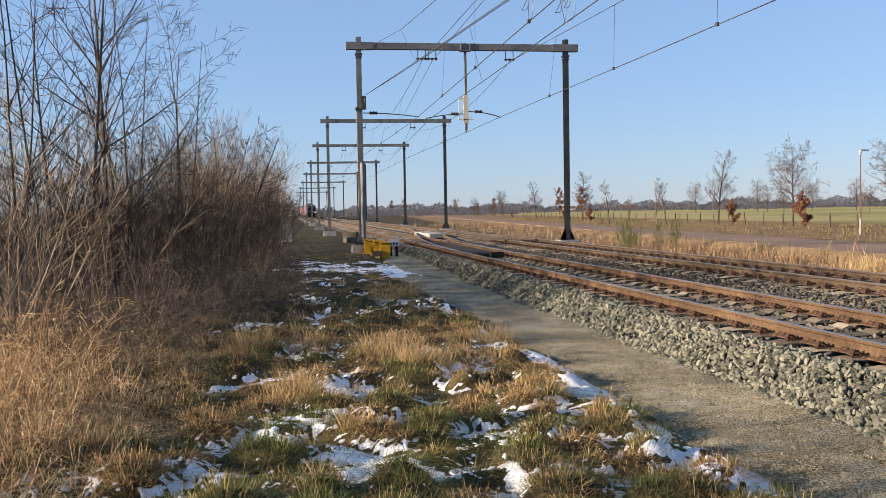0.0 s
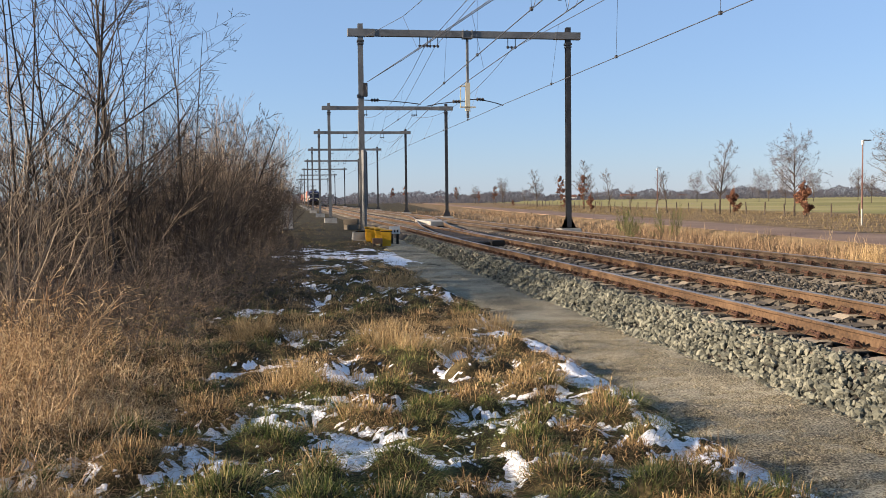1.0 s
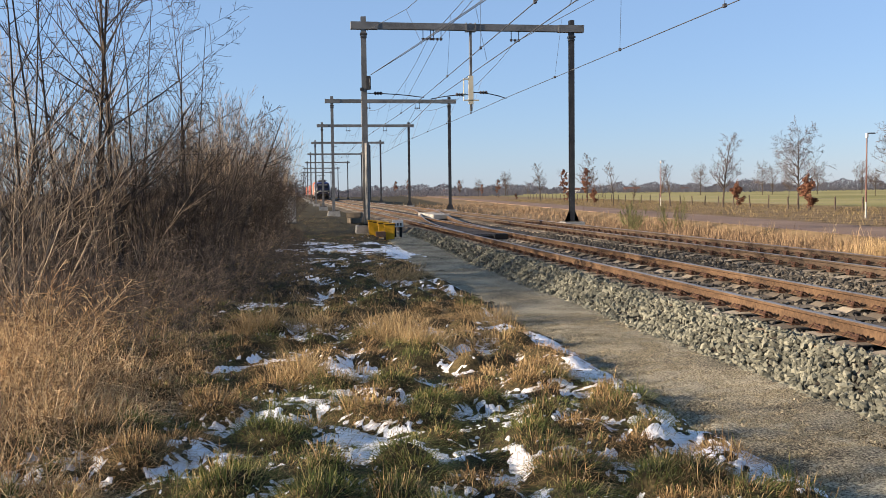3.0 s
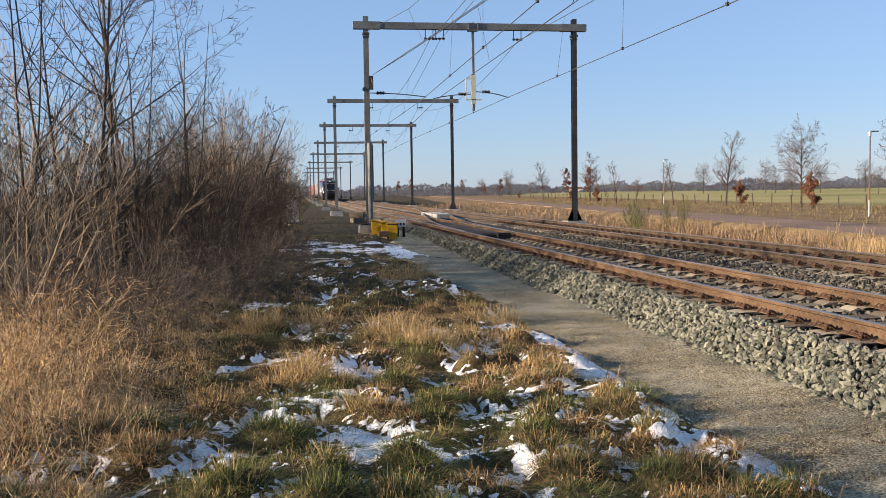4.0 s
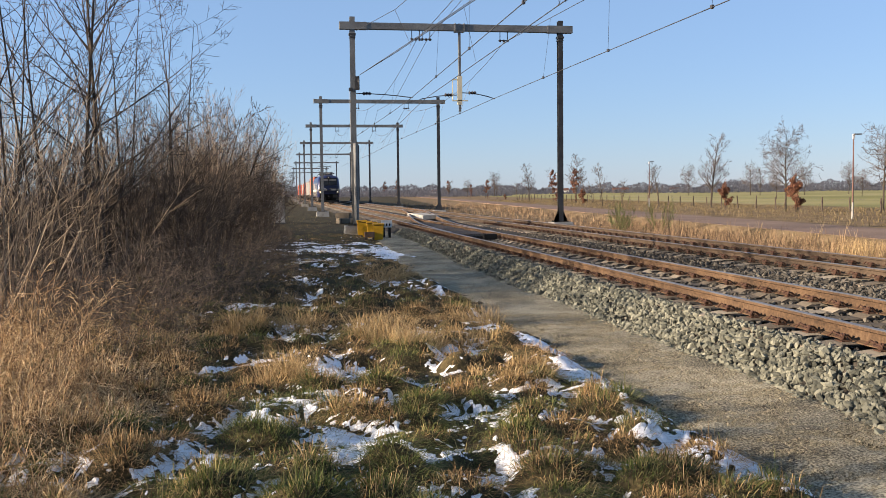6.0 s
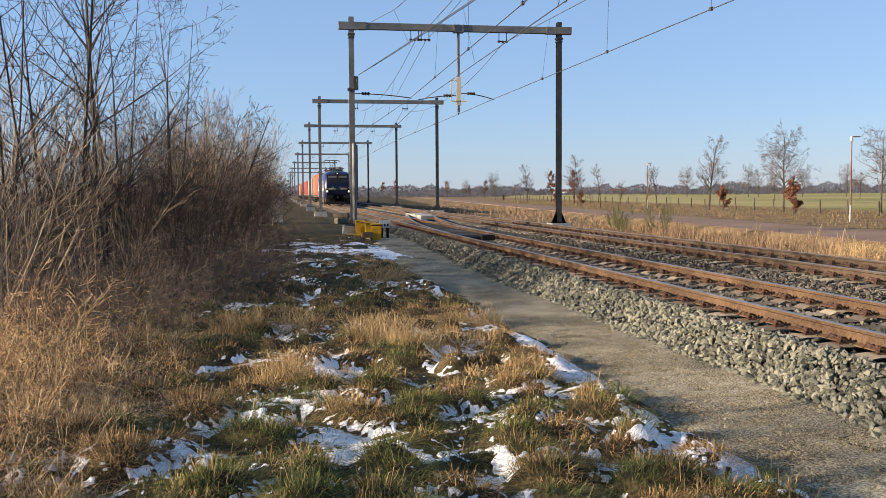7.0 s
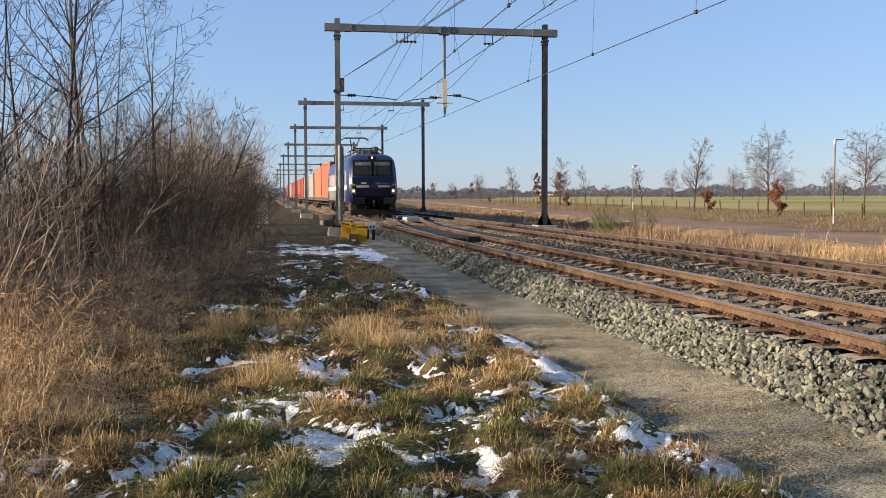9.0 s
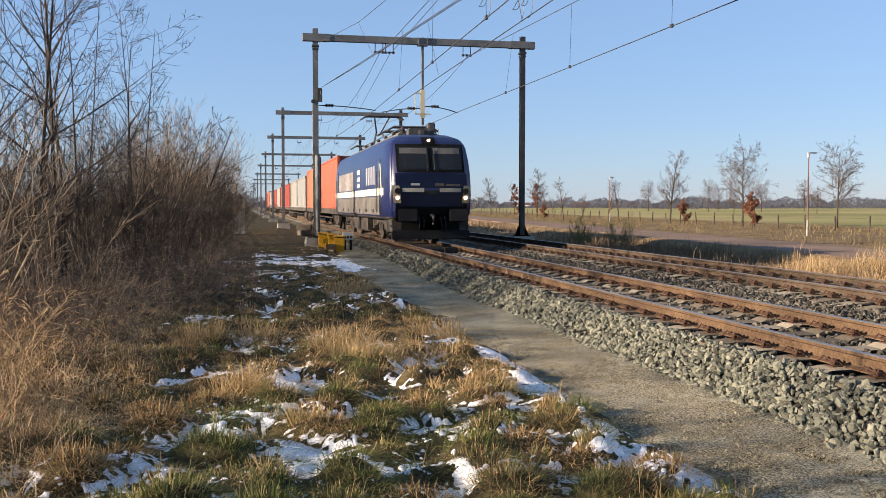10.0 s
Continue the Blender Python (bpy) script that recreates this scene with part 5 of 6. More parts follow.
# ---- grass and snow on the verge ----
SNOW = [(-0.31, 7.54, 0.5, 0.35), (-1.29, 6.37, 0.5, 0.25), (-0.79, 6.39, 0.35, 0.3), (0.55, 9.83, 0.28, 0.7), (0.5, 6.99, 0.4, 0.4), (0.15, 7.93, 0.45, 0.35), (0.54, 6.43, 0.3, 0.25), (1.76, 10.21, 0.25, 0.6),
        (1.38, 7.48, 0.35, 0.25), (1.88, 7.11, 0.32, 0.55), (0.84, 6.43, 0.3, 0.25), (2.99, 10.26, 0.16, 1.3), (2.95, 9.03, 0.17, 0.7), (2.78, 7.18, 0.24, 0.4), (2.76, 6.46, 0.28, 0.3), (2.92, 5.88, 0.32, 0.3),
        (3.01, 5.34, 0.25, 0.3), (0.96, 8.76, 0.3, 0.3), (0.5, 31.0, 0.9, 2.6), (2.0, 29.0, 1.0, 1.6), (3.0, 28.6, 0.6, 2.4), (0.8, 25.0, 0.5, 1.3), (0.52, 19.12, 0.4, 1.4), (2.3, 18.41, 0.6, 1.1), (-0.57, 14.78, 0.45, 0.7), (1.78, 5.94, 0.4, 0.35)]


def snowy(x, y):
    """Over 0 where snow lies."""
    v = np.full(np.shape(x), -1.0)
    for cx, cy, rx, ry in SNOW:
        v = np.maximum(v, 1.0 - ((x - cx) / rx / 1.3) ** 2 - ((y - cy) / ry / 1.3) ** 2)
    ragged = 0.35 * grain(x, y, 0.24, 3) + 0.75 * grain(x, y, 0.10, 4) + 0.75 * grain(x, y, 0.045, 5) + 0.55 * grain(x, y, 0.024, 16)
    dome = tussocks(x, y)[0] * (1 - 0.8 * smooth(2.6, 2.95, x))
    hollow = np.where((x > np.minimum(-1.1 + 0.03 * (y - 6), 0.0)) & (x < 2.95) & (y < 34), 0.02 + 0.5 * grain(x, y, 1.1, 12), -1.0)
    return np.maximum(v * 0.62 + 0.06, hollow - 0.06) - 1.35 * dome + 0.6 * ragged - 0.06


def build_snow():
    co, fa, k = [], [], 0
    for x0, x1, y0, y1, s in ((-2.2, 3.35, 4.6, 9.0, 0.014), (-2.0, 3.35, 9.0, 13.0, 0.022), (-1.8, 3.6, 13.0, 22, 0.04), (-0.6, 4.2, 22, 40, 0.08)):
        xs, ys = np.arange(x0, x1, s), np.arange(y0, y1, s)
        gx, gy = np.meshgrid(xs, ys, indexing="ij")
        v = snowy(gx, gy)
        z = land(gx, gy) + np.clip(v, -0.5, 0.15) * 0.05 + 0.004 * grain(gx, gy, 0.03, 13)
        c = np.stack([gx, gy, z], -1).reshape(-1, 3)
        ny = len(ys)
        i = (np.arange(len(xs) - 1)[:, None] * ny + np.arange(ny - 1)[None])
        on = (v[:-1, :-1] > -0.45) & (v[1:, 1:] > -0.45)
        i = i[on]
        co.append(c)
        fa.append(np.stack([i, i + ny, i + ny + 1, i + 1], -1) + k)
        k += len(c)
    co, fa = np.concatenate(co), np.concatenate(fa)
    ids, inv = np.unique(fa, return_inverse=True)
    ob = raw("snow", co[ids], [inv.reshape(fa.shape)], M_SNOW)
    ob.data.polygons.foreach_set("use_smooth", [True] * len(ob.data.polygons))
    tagged(ob, "thin ragged patches of old snow between the grass", "snow", kind="stuff")


build_snow()


def blades(name, pos, high, bend, width, material, label, category, rng):
    """Bent grass blades: pos (n, 3), high (n), bend (n, 2) sideways lean at the tip."""
    n = len(pos)
    a = rng.uniform(0, math.pi, n)
    side = np.stack([np.cos(a), np.sin(a), np.zeros(n)], -1) * (width if np.ndim(width) else np.full(n, width))[:, None] * 0.5
    mid = pos + np.stack([bend[:, 0] * 0.42, bend[:, 1] * 0.42, high * np.clip(0.8 - 0.2 * np.hypot(*bend.T) / np.maximum(high, 0.01), 0.3, 0.7)], -1)
    tip = pos + np.stack([bend[:, 0], bend[:, 1], high * np.clip(1.08 - 0.55 * np.hypot(*bend.T) / np.maximum(high, 0.01), 0.12, 1)], -1)
    co = np.stack([pos - side, pos + side, mid + side * 0.8, mid - side * 0.8, tip], 1).reshape(-1, 3)
    b = np.arange(n) * 5
    ob = raw(name, co, [np.stack([b, b + 1, b + 2, b + 3], -1), np.stack([b + 3, b + 2, b + 4], -1)], material)
    return tagged(ob, label, category, kind="stuff")


def build_grass():
    rng = np.random.default_rng(11)

    def scatter(x0, x1, y0, y1, per):
        n = int((x1 - x0) * (y1 - y0) * per)
        return rng.uniform(x0, x1, n), rng.uniform(y0, y1, n)
    # winter grass, matted over the tussocks and drooping from them
    xs, ys = zip(scatter(-1.9, 3.15, 4.4, 9, 4200), scatter(-2.4, 3.2, 9, 15, 1700), scatter(-2.6, 3.3, 15, 24, 520), scatter(-1.5, 3.4, 24, 40, 230), scatter(-1.5, 2.9, 40, 75, 40))
    x, y = np.concatenate(xs), np.concatenate(ys)
    edge = 3.0 + 0.16 * np.sin(y * 1.3) * np.sin(y * 0.37 + 1) + 0.10 * grain(0 * x, y, 0.5, 14) + 0.45 * smooth(22, 30, y) + rng.normal(0, 0.07, len(x))
    dome, ox, oy, tag = tussocks(x, y)
    keep = (x < edge) & (rng.random(len(x)) < np.clip(0.30 + 1.1 * dome, 0.25, 1)) & ~((snowy(x, y) > 0.0) & (rng.random(len(x)) < 0.40))
    x, y, ox, oy, tag, dome = (v[keep] for v in (x, y, ox, oy, tag, dome))
    n = len(x)
    big = grain(x, y, 1.6, 10)
    brown = tag + 0.35 * big + rng.normal(0, 0.13, n) - 0.12 + 0.2 * smooth(6.5, 9.5, y)
    out = np.hypot(ox, oy) + 1e-6
    high = rng.uniform(0.03, 0.11, n) * (0.6 + 0.75 * dome) * (1 + 0.9 * (rng.random(n) < 0.05))
    comb = rng.normal(0, 0.055, (n, 2)) + 0.07 * np.stack([grain(x, y, 0.3, 20) + 0.3, grain(x, y, 0.3, 21) - 0.3], -1)
    lean = comb + (np.stack([ox, oy], -1) / out[:, None]) * (0.03 + 0.17 * rng.random(n) * np.clip(out / 0.2, 0.3, 1))[:, None]
    pos = np.stack([x, y, land(x, y) - 0.008], -1)
    for name, pick, m, label in (("verge_grass", brown < 0.52, M_GRASS, "short matted green winter grass on the verge"), ("withered_grass", brown >= 0.52, M_DEADGRASS, "matted brown withered grass on the verge")):
        blades(name, pos[pick], high[pick], lean[pick], 0.0048, m, label, "grass", rng)
    # straw tufts
    tufts = [(1.22, 11.3, 0.5, 0.42), (1.5, 10.5, 0.4, 0.28), (0.01, 9.0, 0.34, 0.34), (-0.52, 12.3, 0.4, 0.32), (0.21, 12.4, 0.45, 0.34), (2.7, 12.9, 0.5, 0.33), (2.1, 19.0, 0.6, 0.45), (0.5, 7.6, 0.25, 0.2), (2.3, 8.6, 0.35, 0.2), (2.3, 11.0, 0.4, 0.25)]
    for _ in range(230):
        ty = 5.0 + 24 * rng.random() ** 1.1
        tufts.append((rng.uniform(-1.6, 2.9), ty, rng.uniform(0.06, 0.20), rng.uniform(0.08, 0.2)))
    px, py, hh, lx, ly = [], [], [], [], []
    for k, (cx, cy, rad, tall) in enumerate(tufts):
        if k >= 10 and snowy(np.array(cx), np.array(cy)) > 0.1:
            continue
        m = int(1500 * rad * rad + 60) if k < 10 else int(700 * rad * rad + 40)
        m = m * 2 if k < 4 else m
        a, q = rng.uniform(0, 2 * math.pi, m), rad * np.sqrt(rng.random(m)) * 0.8
        comb = rng.normal(0, 0.5, 2)
        px.append(cx + q * np.cos(a))
        py.append(cy + q * np.sin(a))
        hh.append(tall * rng.uniform(0.55, 1.15, m))
        lx.append(tall * (0.5 * np.cos(a) * q / rad + 0.8 * comb[0] + rng.normal(0, 0.75, m)))
        ly.append(tall * (0.5 * np.sin(a) * q / rad - 0.25 + 0.8 * comb[1] + rng.normal(0, 0.75, m)))
    x, y = np.concatenate(px), np.concatenate(py)
    blades("straw_tufts", np.stack([x, y, land(x, y) - 0.01], -1), np.concatenate(hh), np.stack([np.concatenate(lx), np.concatenate(ly)], -1), 0.0055, M_STRAW, "dry golden straw tufts leaning over the verge", "grass", rng)
    # dead weeds before the thicket
    x, y = scatter(-5.2, -0.5, 4.4, 15.5, 1250)
    line = -1.05 + 0.03 * (y - 6) + 0.16 * np.sin(y * 1.7) + rng.normal(0, 0.16, len(x))
    keep = (x < line) & (x > -0.36 * y - 1.2) & (rng.random(len(x)) < np.where(y > 9, 0.62, 1.0) * (1 - 0.5 * smooth(11.5, 14.5, y)))
    x, y = x[keep], y[keep]
    n = len(x)
    deep = np.clip((-0.85 + 0.03 * (y - 6) - x) / 1.7, 0, 1)
    high = (0.10 + 0.36 * deep * (1 - 0.45 * smooth(10.0, 13.5, y))) * rng.uniform(0.25, 1.2, n) * (1 + 0.35 * grain(x, y, 0.55, 22)) * (1 + 0.5 * (rng.random(n) < 0.05))
    lean = rng.normal(0, 1, (n, 2)) * (0.12 + 0.85 * high[:, None]) + 0.22 * high[:, None] * np.stack([0.5 + 1.2 * grain(x, y, 0.45, 23), -0.6 + 1.2 * grain(x, y, 0.45, 24)], -1)
    blades("dead_weeds", np.stack([x, y, land(x, y) - 0.01], -1), high, lean, 0.0050, M_STALK, "dead reddish-brown tangled weeds before the thicket", "weeds", rng)
    # shaded litter under and between the shrubs
    x, y = scatter(-6, 0.4, 15, 45, 90)
    n = len(x)
    blades("thicket_litter", np.stack([x, y, land(x, y) - 0.01], -1), rng.uniform(0.08, 0.4, n), rng.normal(0, 0.25, (n, 2)), 0.008, M_TWIG, "dead stalks standing under the shrubs", "weeds", rng)
    # east side: reeds by the road, dead weeds by the track, rough verge behind the road
    x, y = scatter(15.8, 22.6, 14, 42, 230)
    keep = (lumps(x * 0.35, y * 0.3) + 0.12 - 0.035 * np.clip(y - 27, 0, 99) > rng.uniform(-0.35, 0.5, len(x))) & (x < 18.75 + 0.1 * y) & (x > 15.4 + 0.1 * y)
    x, y = x[keep], y[keep]
    n = len(x)
    blades("yellow_reeds", np.stack([x, y, land(x, y) - 0.01], -1), rng.uniform(0.2, 0.85, n) * (1 + 0.4 * grain(x, y, 0.9, 6)), rng.normal(0, 0.26, (n, 2)) + np.array([0.10, -0.05]), 0.009, M_STRAW, "tall pale yellow reed grass beside the road", "reeds", rng)
    x, y = scatter(12.9, 24.0, 22, 60, 85)
    x2, y2 = scatter(12.9, 34, 60, 170, 10)
    x, y = np.concatenate([x, x2]), np.concatenate([y, y2])
    keep = (x < 18.2 + 0.1 * y) & ((x > 14.6 + 0.1 * y) | (rng.random(len(x)) < 0.3))
    x, y = x[keep], y[keep]
    n = len(x)
    blades("trackside_weeds", np.stack([x, y, land(x, y) - 0.01], -1), rng.uniform(0.10, 0.48, n) * (1 + 0.7 * grain(x, y, 1.3, 30)) * (1 + 1.0 * (rng.random(n) < 0.05)), rng.normal(0, 0.24, (n, 2)), np.where(y > 60, 0.03, 0.014), mat("brown_weeds", [(0.070, 0.044, 0.028), (0.190, 0.125, 0.072), (0.360, 0.255, 0.150)], 0.4, 8, 0.8, 0, 0, vary="island", spec=0.2), "dead brown weeds between track and road", "weeds", rng)
    u, y = scatter(24.6, 46, 40, 210, 9)
    x = u + 0.1 * y
    n = len(x)
    blades("roadside_grass", np.stack([x, y, land(x, y) - 0.01], -1), rng.uniform(0.05, 0.26, n) * (1 + 0.6 * grain(x, y, 2.5, 31)), rng.normal(0, 0.12, (n, 2)), 0.026, mat("rough_verge", [(0.075, 0.056, 0.026), (0.150, 0.115, 0.052), (0.240, 0.180, 0.090)], 0.1, 8, 0.8, 0, 0, vary="island", spec=0.2), "rough faded grass between road and field", "grass", rng)


build_grass()

for _x, _y, _h in ((19.0, 50.2, 1.7), (20.8, 49.3, 1.6), (19.9, 53.0, 1.2)):
    BROOM = dict(step=0.4, kids=(6, 4), up=(0.05, 0.08), wander=0.06, thin=0.006, bare=0.0, fork=(10, 35), short=(0.4, 0.7), tall=_h, girth=0.012)
    _b = woody("broom_bush", int(_x * 10), "thin green broom bush by the track", "bush", 11, BROOM, 0.45, 0.6, 0.05, "broom bushes", M_BROOM)
    _b.matrix_basis = pose(_x, _y, float(land(_x, _y)) - 0.03)

# ---- east side: trees, saplings, lamps, fence ----
ROUND = dict(step=0.7, kids=(28, 10, 4), up=(0.02, 0.03, 0.02), wander=0.03, thin=0.009, bare=0.26, fork=(42, 68), short=(0.42, 0.60), tall=7.0, girth=0.13)
UPRIGHT = dict(step=0.7, kids=(26, 9, 4), up=(0.02, 0.06, 0.03), wander=0.03, thin=0.009, bare=0.26, fork=(32, 56), short=(0.34, 0.5), tall=7.4, girth=0.10)
SLIM = dict(step=0.7, kids=(20, 8, 3), up=(0.02, 0.06, 0.03), wander=0.03, thin=0.008, bare=0.28, fork=(28, 52), short=(0.28, 0.44), tall=6.6, girth=0.08)
tree_round = woody("roadside_tree", 51, "round-crowned leafless tree with dark trunk", "tree", 1, ROUND, 0, 0.02, 0.04, "trees along the road", M_FARTWIG)
tree_up = woody("roadside_tree", 52, "upright leafless tree with dark trunk", "tree", 1, UPRIGHT, 0, 0.02, 0.04, "trees along the road", M_FARTWIG)
tree_slim = woody("roadside_tree", 53, "slim young leafless tree", "tree", 1, SLIM, 0, 0.02, 0.04, "trees along the road", M_FARTWIG)
_first = {}


def put_tree(kind, x, y, scale, turn):
    m = pose(x, y, -0.08, 0, 0, turn) @ Matrix.Scale(scale, 4)
    if kind.name not in _first:
        _first[kind.name] = 1
        kind.matrix_basis = m
    else:
        copy_thing(kind, m).matrix_basis = m


for _k, _x, _y, _s, _t in ((tree_round, 45.3, 78.6, 1.0, 20), (tree_up, 43.8, 90.5, 1.0, 70), (tree_round, 50.5, 72.0, 0.95, 140), (tree_slim, 43.3, 102.9, 0.95, 10), (tree_slim, 42.6, 104.5, 0.85, 200), (tree_slim, 39.2, 110.8, 0.98, 90),
                           (tree_slim, 43.0, 114.0, 0.62, 150), (tree_up, 47.8, 148.0, 1.05, 30), (tree_up, 52.0, 193.0, 1.05, 260), (tree_slim, 58.0, 249.0, 1.1, 60), (tree_slim, 66.0, 300.0, 1.1, 180), (tree_round, 72.0, 360.0, 0.9, 300),
                           (tree_up, 75.0, 418.0, 1.0, 100), (tree_slim, 55.0, 215.0, 0.8, 0), (tree_slim, 45.5, 133.0, 0.6, 33), (tree_round, 96.0, 170.0, 0.75, 10), (tree_round, 128.0, 190.0, 0.8, 70), (tree_round, 150.0, 250.0, 1.1, 110), (tree_round, 137.0, 300.0, 1.35, 50), (tree_round, 141.0, 265.0, 1.3, 210), (tree_up, 148.0, 272.0, 1.1, 10), (tree_round, 172.0, 262.0, 1.3, 77), (tree_slim, 110.0, 330.0, 1.3, 33), (tree_round, 92.0, 400.0, 1.4, 133)):
    put_tree(_k, _x, _y, _s, _t)


def leafy(name, seed, tall, wide, leaves, size, label, tree=False):
    """A young tree that has kept its withered leaves."""
    rng = np.random.default_rng(seed)
    t = thing(name, pose(0, 0, 0), label, "sapling", "withered saplings")
    o = dict(step=0.5, kids=(14, 5), up=(0.02, 0.05), wander=0.06, thin=0.008, bare=0.30 if tree else 0.02, fork=(35, 70), short=(0.25, 0.4), tall=tall, girth=0.05)
    out = []
    grow(rng, out, np.array([0, 0, -0.05]), np.array([0, 0, 1.0]), tall, 0.045, 0, o)
    co, f = segments(out, 4)
    raw("stem", co, [f], M_BARK, t)
    s = np.array(out)
    i = rng.integers(0, len(s), leaves * 4)
    c = s[i, 3:6] + rng.normal(0, 0.07, (len(i), 3))
    lim = wide * np.interp(c[:, 2] / tall, [0, 0.2, 0.45, 0.8, 1.05], [0.55, 0.9, 1.0, 0.6, 0.1]) * (1 + 0.25 * np.sin(c[:, 2] * 9 + np.arctan2(c[:, 1], c[:, 0]) * 3))
    c = c[np.hypot(c[:, 0], c[:, 1]) < lim][:leaves]
    n = len(c)
    a, b = rng.normal(size=(n, 3)), rng.normal(size=(n, 3))
    a /= np.linalg.norm(a, axis=1)[:, None]
    b = np.cross(a, b)
    b /= np.linalg.norm(b, axis=1)[:, None]
    z = size * rng.uniform(0.6, 1.3, n)[:, None]
    v = np.stack([c - a * z, c + b * z * 0.5, c + a * z, c - b * z * 0.5], 1).reshape(-1, 3)
    q = (np.arange(n) * 4)[:, None] + np.arange(4)
    raw("foliage", v, [q], M_BROWNLEAF, t)["kind"] = "stuff"
    return t


_bush = leafy("withered_sapling", 61, 2.4, 0.95, 3300, 0.085, "bushy sapling full of withered red-brown leaves")
_bush.matrix_basis = pose(41.6, 70.6, -0.06) @ Matrix.Scale(1.22, 4)
for _x, _y, _s, _t in ((43.9, 87.5, 1.05, 80), (40.4, 122.0, 0.9, 10), (47.5, 158.0, 0.75, 200), (52.0, 215.0, 0.6, 120), (54.5, 225.0, 0.55, 20)):
    copy_thing(_bush, pose(0, 0, 0)).matrix_basis = pose(_x, _y, -0.06, 0, 0, _t) @ Matrix.Scale(_s, 4)
_tall = leafy("withered_tree", 62, 6.2, 1.5, 2600, 0.11, "young tree still holding withered orange-brown leaves", True)
_tall.matrix_basis = pose(49.0, 165.0, -0.06) @ Matrix.Scale(0.95, 4)
for _x, _y, _s, _t in ((46.8, 145.0, 0.9, 40), (60.0, 270.0, 0.9, 80), (76.0, 425.0, 1.2, 20), (64.0, 520.0, 1.5, 0), (58.0, 285.0, 0.7, 200), (70.0, 640.0, 1.6, 90)):
    copy_thing(_tall, pose(0, 0, 0)).matrix_basis = pose(_x, _y, -0.06, 0, 0, _t) @ Matrix.Scale(_s, 4)


def build_lamp():
    t = thing("street_lamp", pose(35.0, 52.9, -0.06), "slender brown street lamp with white foot and flat head", "street lamp", "street lamps")
    part("pole", tubed([(0, 0, 0), (0, 0, 1.3), (0, 0, 5.1)], [0.058, 0.05, 0.035], 10), mat("brown_pole", [(0.10, 0.05, 0.04), (0.17, 0.09, 0.07)], 2, 20, 0.6, 0, 0.05), t)
    part("painted_foot", tubed([(0, 0, 0), (0, 0, 1.05)], [0.062, 0.056], 10), M_CONC, t, "pale painted lower pole")
    part("bracket", boxed((-0.07, 0.07, -0.06, 0.06, 5.0, 5.28)), M_WHITE, t, bevel=0.01)
    part("lamp_head", boxed((0.0, 0.55, -0.09, 0.09, 5.24, 5.31)), M_STEEL, t, "flat grey lamp head", bevel=0.02)
    return t


_lamp = build_lamp()
for _x, _y in ((42.3, 103.4), (50.6, 168.0)):
    copy_thing(_lamp, pose(_x, _y, -0.06))


def build_fence():
    f = thing("field_fence", pose(0, 0, 0), "weathered wooden field fence with thin wires", "fence")
    rng = np.random.default_rng(8)
    pts = []
    for k in range(46):
        y = 36.0 + 4.6 * k
        x = 38.2 + 0.098 * y
        pts.append((x, y))
        h = 1.15 + rng.normal(0, 0.06)
        post = part("post", tubed([(0, 0, -0.1), (0, 0, h - 0.04), (0, 0, h)], [0.07, 0.065, 0.04], 7), M_TIMBER, f)
        post.matrix_basis = pose(x, y, 0, rng.normal(0, 2), rng.normal(0, 2), 0)
    for z in (0.5, 0.95):
        part("fence_wire", tubed([(x, y, z) for x, y in pts], 0.006, 4), M_WIRE, f)


build_fence()


# ---- distance: woods and farms ----
def build_woods():
    rng = np.random.default_rng(21)
    co, fa, k = [], [], 0
    for az0, az1, dist, tall, count in ((-20, 50, 900, 12, 62000), (-12, 45, 640, 4.5, 16000), (2, 14, 480, 4, 5000), (-45, -12, 260, 7, 8000)):
        az = np.radians(rng.uniform(az0, az1, count))
        d = dist * (1 + 0.10 * np.sin(az * 23) + rng.normal(0, 0.03, count))
        crown = tall * np.clip(0.62 + 0.22 * grain(az, az * 0, 0.05, 40) + 0.25 * grain(az, az * 0, 0.013, 41) + 0.2 * grain(az, az * 0, 0.005, 42), 0.12, 1.3)
        z = crown * rng.random(count) ** 1.2
        c = np.stack([d * np.sin(az), d * np.cos(az), z], -1)
        s = dist * 0.0006 * rng.uniform(0.5, 1.4, count)
        for _ in range(2):
            v = rng.normal(size=(count, 3, 3)) * s[:, None, None] * np.array([0.7, 0.7, 1.1])
            co.append((c[:, None] + v).reshape(-1, 3))
            fa.append(k + np.arange(count * 3).reshape(-1, 3))
            k += count * 3
    # distance haze is put into the colour: pale blue-grey instead of brown twigs
    ob = raw("far_woods", np.concatenate(co), [np.concatenate(fa)], leafy_light(mat("haze_tinted_woods", [(0.110, 0.114, 0.137), (0.120, 0.123, 0.146), (0.130, 0.131, 0.152)], 0.02, 0.3, 0.95, 0, 0, vary="island", spec=0.1), 0.5))
    tagged(ob, "leafless woods along the horizon, distance haze in their blue-grey colour", "woods", kind="stuff")


build_woods()


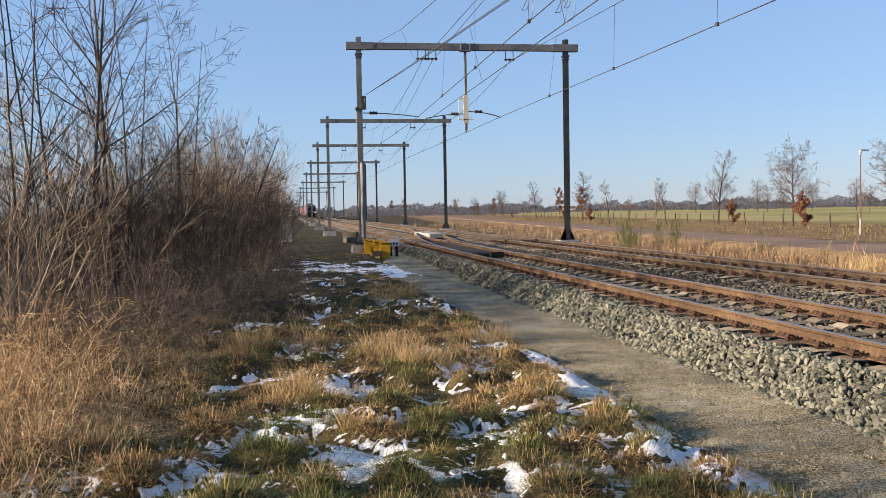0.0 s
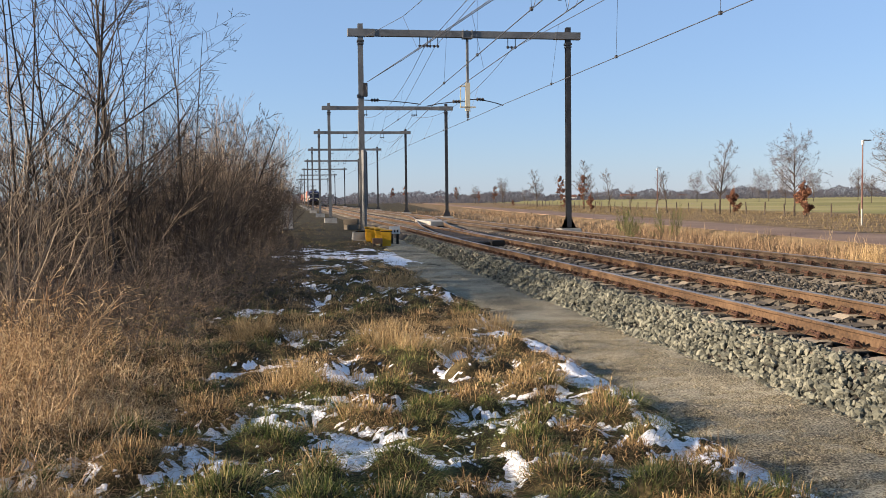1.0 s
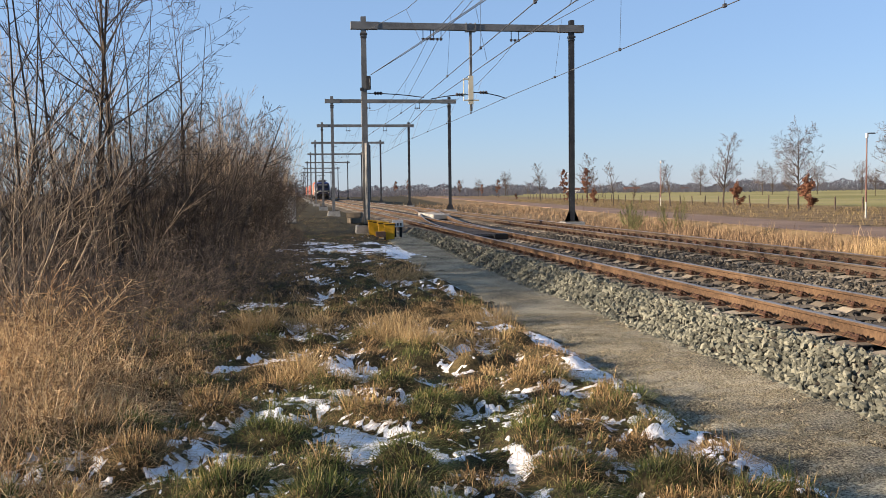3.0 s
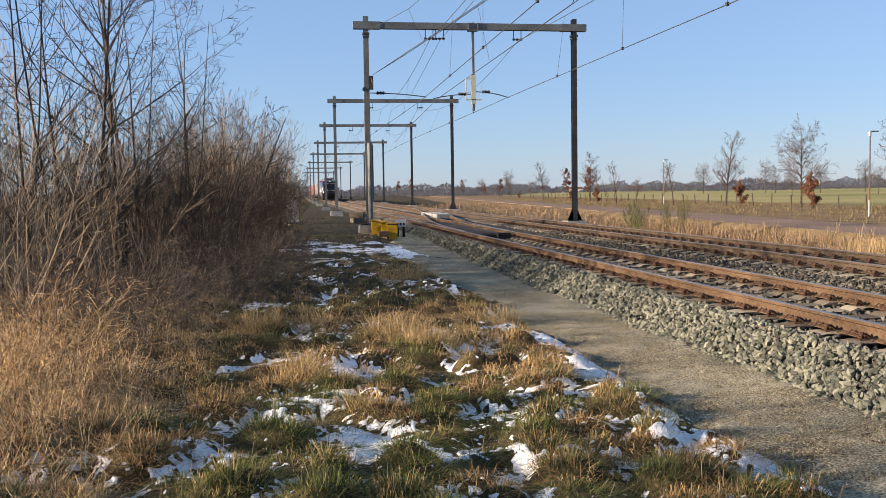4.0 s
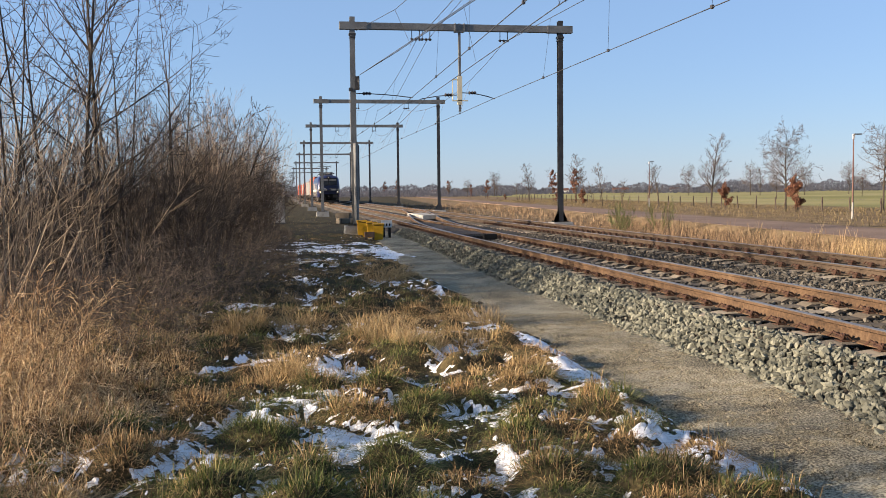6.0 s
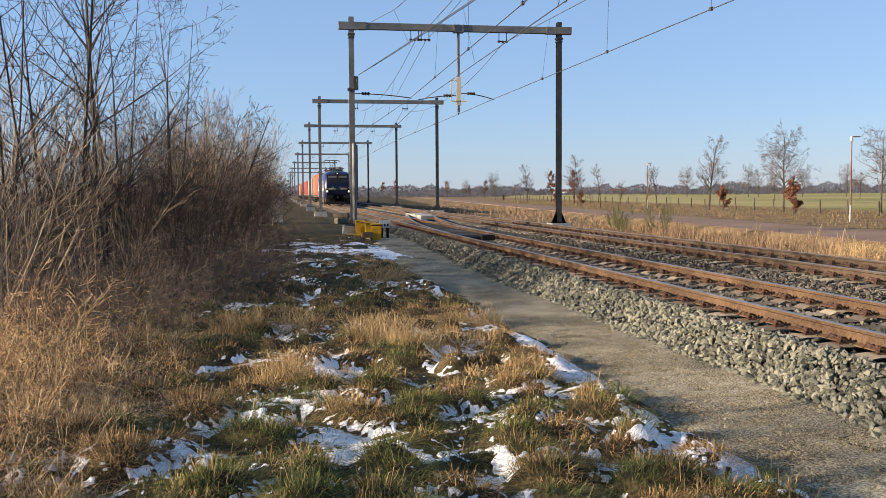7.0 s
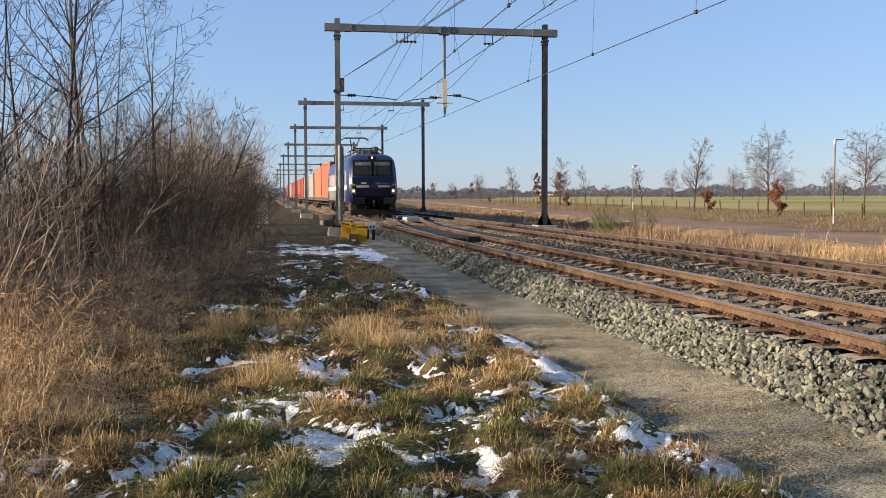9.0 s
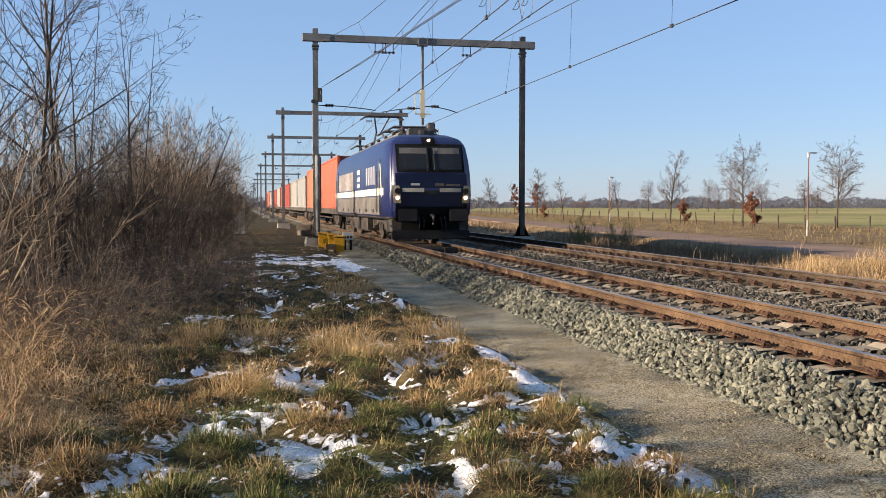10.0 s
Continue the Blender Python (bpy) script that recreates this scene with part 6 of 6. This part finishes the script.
def farm(x, y, w, d, h, turn, wall, roof, label):
    t = thing("farmhouse", pose(x, y, 0, 0, 0, turn), label, "house", "far farms")
    part("wall", boxed((-w / 2, w / 2, -d / 2, d / 2, -0.2, h)), wall, t)
    bm = prism(bmesh.new(), [(-w / 2 - 0.3, h), (w / 2 + 0.3, h), (0, h + w * 0.35)], -d / 2 - 0.3, d / 2 + 0.3)
    part("roof", bm, roof, t)
    for k in (-0.3, 0.0, 0.3):
        win = part("window", boxed((w / 2, w / 2 + 0.05, k * d - 0.6, k * d + 0.6, 0.9, 2.1)), M_WHITE, t)
        part("pane", boxed((w / 2 + 0.05, w / 2 + 0.07, k * d - 0.5, k * d + 0.5, 1.0, 2.0)), M_PANE, win)


M_ROOFTILE = mat("red_roof", [(0.09, 0.05, 0.04), (0.14, 0.075, 0.06)], 0.5, 6, 0.9, 0, 0.1)
M_BRICKFAR = mat("far_brick", [(0.12, 0.08, 0.065), (0.17, 0.115, 0.095)], 0.5, 6, 0.9, 0, 0.1)
for _x, _y, _w, _d, _h, _t, _m, _r, _l in ((245, 800, 6, 12, 2.4, 80, M_WHITE, M_ROOFTILE, "low white farmhouse with a red roof"), (300, 800, 6, 14, 2.4, 85, M_BRICKFAR, M_ROOFTILE, "low brick farmhouse with a red roof"),
                                           (352, 800, 5, 9, 2.4, 90, M_WHITE, M_ROOFTILE, "low white farmhouse with a red roof"), (455, 800, 6, 18, 2.2, 85, M_CREAM, M_BRICKFAR, "long cream barn with a brown roof"),
                                           (170, 820, 8, 20, 3.0, 80, M_BRICKFAR, M_DARKSTEEL, "long dark barn far across the field"), (130, 800, 6, 9, 2.2, 80, M_WHITE, M_ROOFTILE, "low white farmhouse with a red roof")):
    farm(_x, _y, _w, _d, _h, _t, _m, _r, _l)


# ---- small things beside the line ----
def cable_bin(m, label):
    t = thing("yellow_bin", m, label, "bin", "yellow bins by the mast")
    bm = bmesh.new()
    vs = [bm.verts.new((a * s, b * s, z)) for z, s in ((0, 0.86), (0.62, 1.0)) for a, b in ((-0.22, -0.22), (0.22, -0.22), (0.22, 0.22), (-0.22, 0.22))]
    for q in ((3, 2, 1, 0), (4, 5, 6, 7), (0, 1, 5, 4), (1, 2, 6, 5), (2, 3, 7, 6), (3, 0, 4, 7)):
        bm.faces.new([vs[i] for i in q])
    part("bin_body", bm, M_YELLOW, t, bevel=0.02)
    part("lid", boxed((-0.25, 0.25, -0.25, 0.25, 0.635, 0.69)), M_YELLOW, t, bevel=0.02)
    part("rim", boxed((-0.235, 0.235, -0.235, 0.235, 0.61, 0.635)), M_BLACK, t)
    return t


_bin = cable_bin(pose(3.62, 35.6, 0.11, 0, 0, -4) @ Matrix.Scale(0.92, 4), "yellow plastic bin with flat lid beside the mast")
for _x, _y, _t in ((3.54, 37.3, -3), (3.46, 38.7, -6), (3.36, 40.0, -3)):
    copy_thing(_bin, pose(0, 0, 0)).matrix_basis = pose(_x, _y, 0.11, 0, 0, _t) @ Matrix.Scale(0.92, 4)
_c = thing("wooden_crate", pose(3.25, 35.3, 0.11), "small weathered wooden crate on legs", "crate")
part("crate_box", boxed((-0.18, 0.18, -0.16, 0.16, 0.12, 0.32)), mat("weathered_wood", [(0.13, 0.075, 0.05), (0.24, 0.15, 0.10)], 4, 30, 0.9, 0, 0.3), _c, bevel=0.01)
for _x in (-0.15, 0.15):
    for _y in (-0.13, 0.13):
        part("leg", boxed((_x - 0.025, _x + 0.025, _y - 0.025, _y + 0.025, 0, 0.12)), M_TIMBER, _c)
_s = thing("marker_sign", pose(4.12, 37.2, 0.1), "small white sign with dark bars on black posts", "sign")
part("plate", boxed((-0.22, 0.22, -0.02, 0.02, 0.42, 0.72)), M_WHITE, _s, bevel=0.005)
for _k in (-0.12, 0.0, 0.12):
    part("dark_bar", boxed((_k - 0.03, _k + 0.03, -0.028, -0.02, 0.48, 0.58)), M_BLACK, _s)
for _k in (-0.12, 0.12):
    part("post", boxed((_k - 0.05, _k + 0.05, 0.02, 0.1, 0, 0.6)), M_BLACK, _s)
_s = thing("trackside_cabinet", pose(-0.55, 55.0, 0.15), "pale grey equipment cabinet behind the shrubs", "cabinet")
part("cabinet_body", boxed((-0.7, 0.7, -0.3, 0.3, 0.1, 1.6)), M_CONC, _s, bevel=0.02)
part("plinth", boxed((-0.75, 0.75, -0.35, 0.35, 0, 0.1)), M_DARKSTEEL, _s)
part("lid", boxed((-0.76, 0.76, -0.36, 0.36, 1.6, 1.68)), M_CONC, _s, bevel=0.02)
# a heap of old cable troughs beside the second mast
for _x, _y, _t, _l in ((3.55, 56.0, 12, 1.2), (3.75, 57.2, -20, 1.0), (3.65, 56.5, 70, 0.9)):
    _s = thing("cable_trough", pose(_x, _y, 0.1 if _t < 50 else 0.42, 0, 0, _t), "old grey concrete cable trough in a heap", "cable trough", "heap of cable troughs")
    part("trough", boxed((-0.25, 0.25, -_l / 2, _l / 2, 0, 0.32)), M_SLEEPER, _s, bevel=0.03)


# ---- movement: the train runs towards the camera at a steady 24.2 m/s ----
def motions():
    speed, stop = 24.2, 31.2
    times = [-0.5 + 0.5 * k for k in range(23)]

    def at(t, off, z):
        return pose(TRACK_A, stop + speed * (10.0 - t) + off, z)
    walk(loco, [(t, at(t, 0.0, RAIL_Z)) for t in times])
    for w, off in wagons:
        walk(w, [(t, at(t, off, RAIL_Z)) for t in times])
    for c, off in boxes_on_train:
        walk(c, [(t, at(t, off, RAIL_Z + 1.165)) for t in times])
    # wheels of the locomotive turn as they roll
    for w in loco_wheels:
        y, r = w.location.y, w.location.z
        walk(w, [(k / 30, pose(0, y, r, math.degrees(speed * k / 30 / r), 0, 0)) for k in range(301)])


motions()
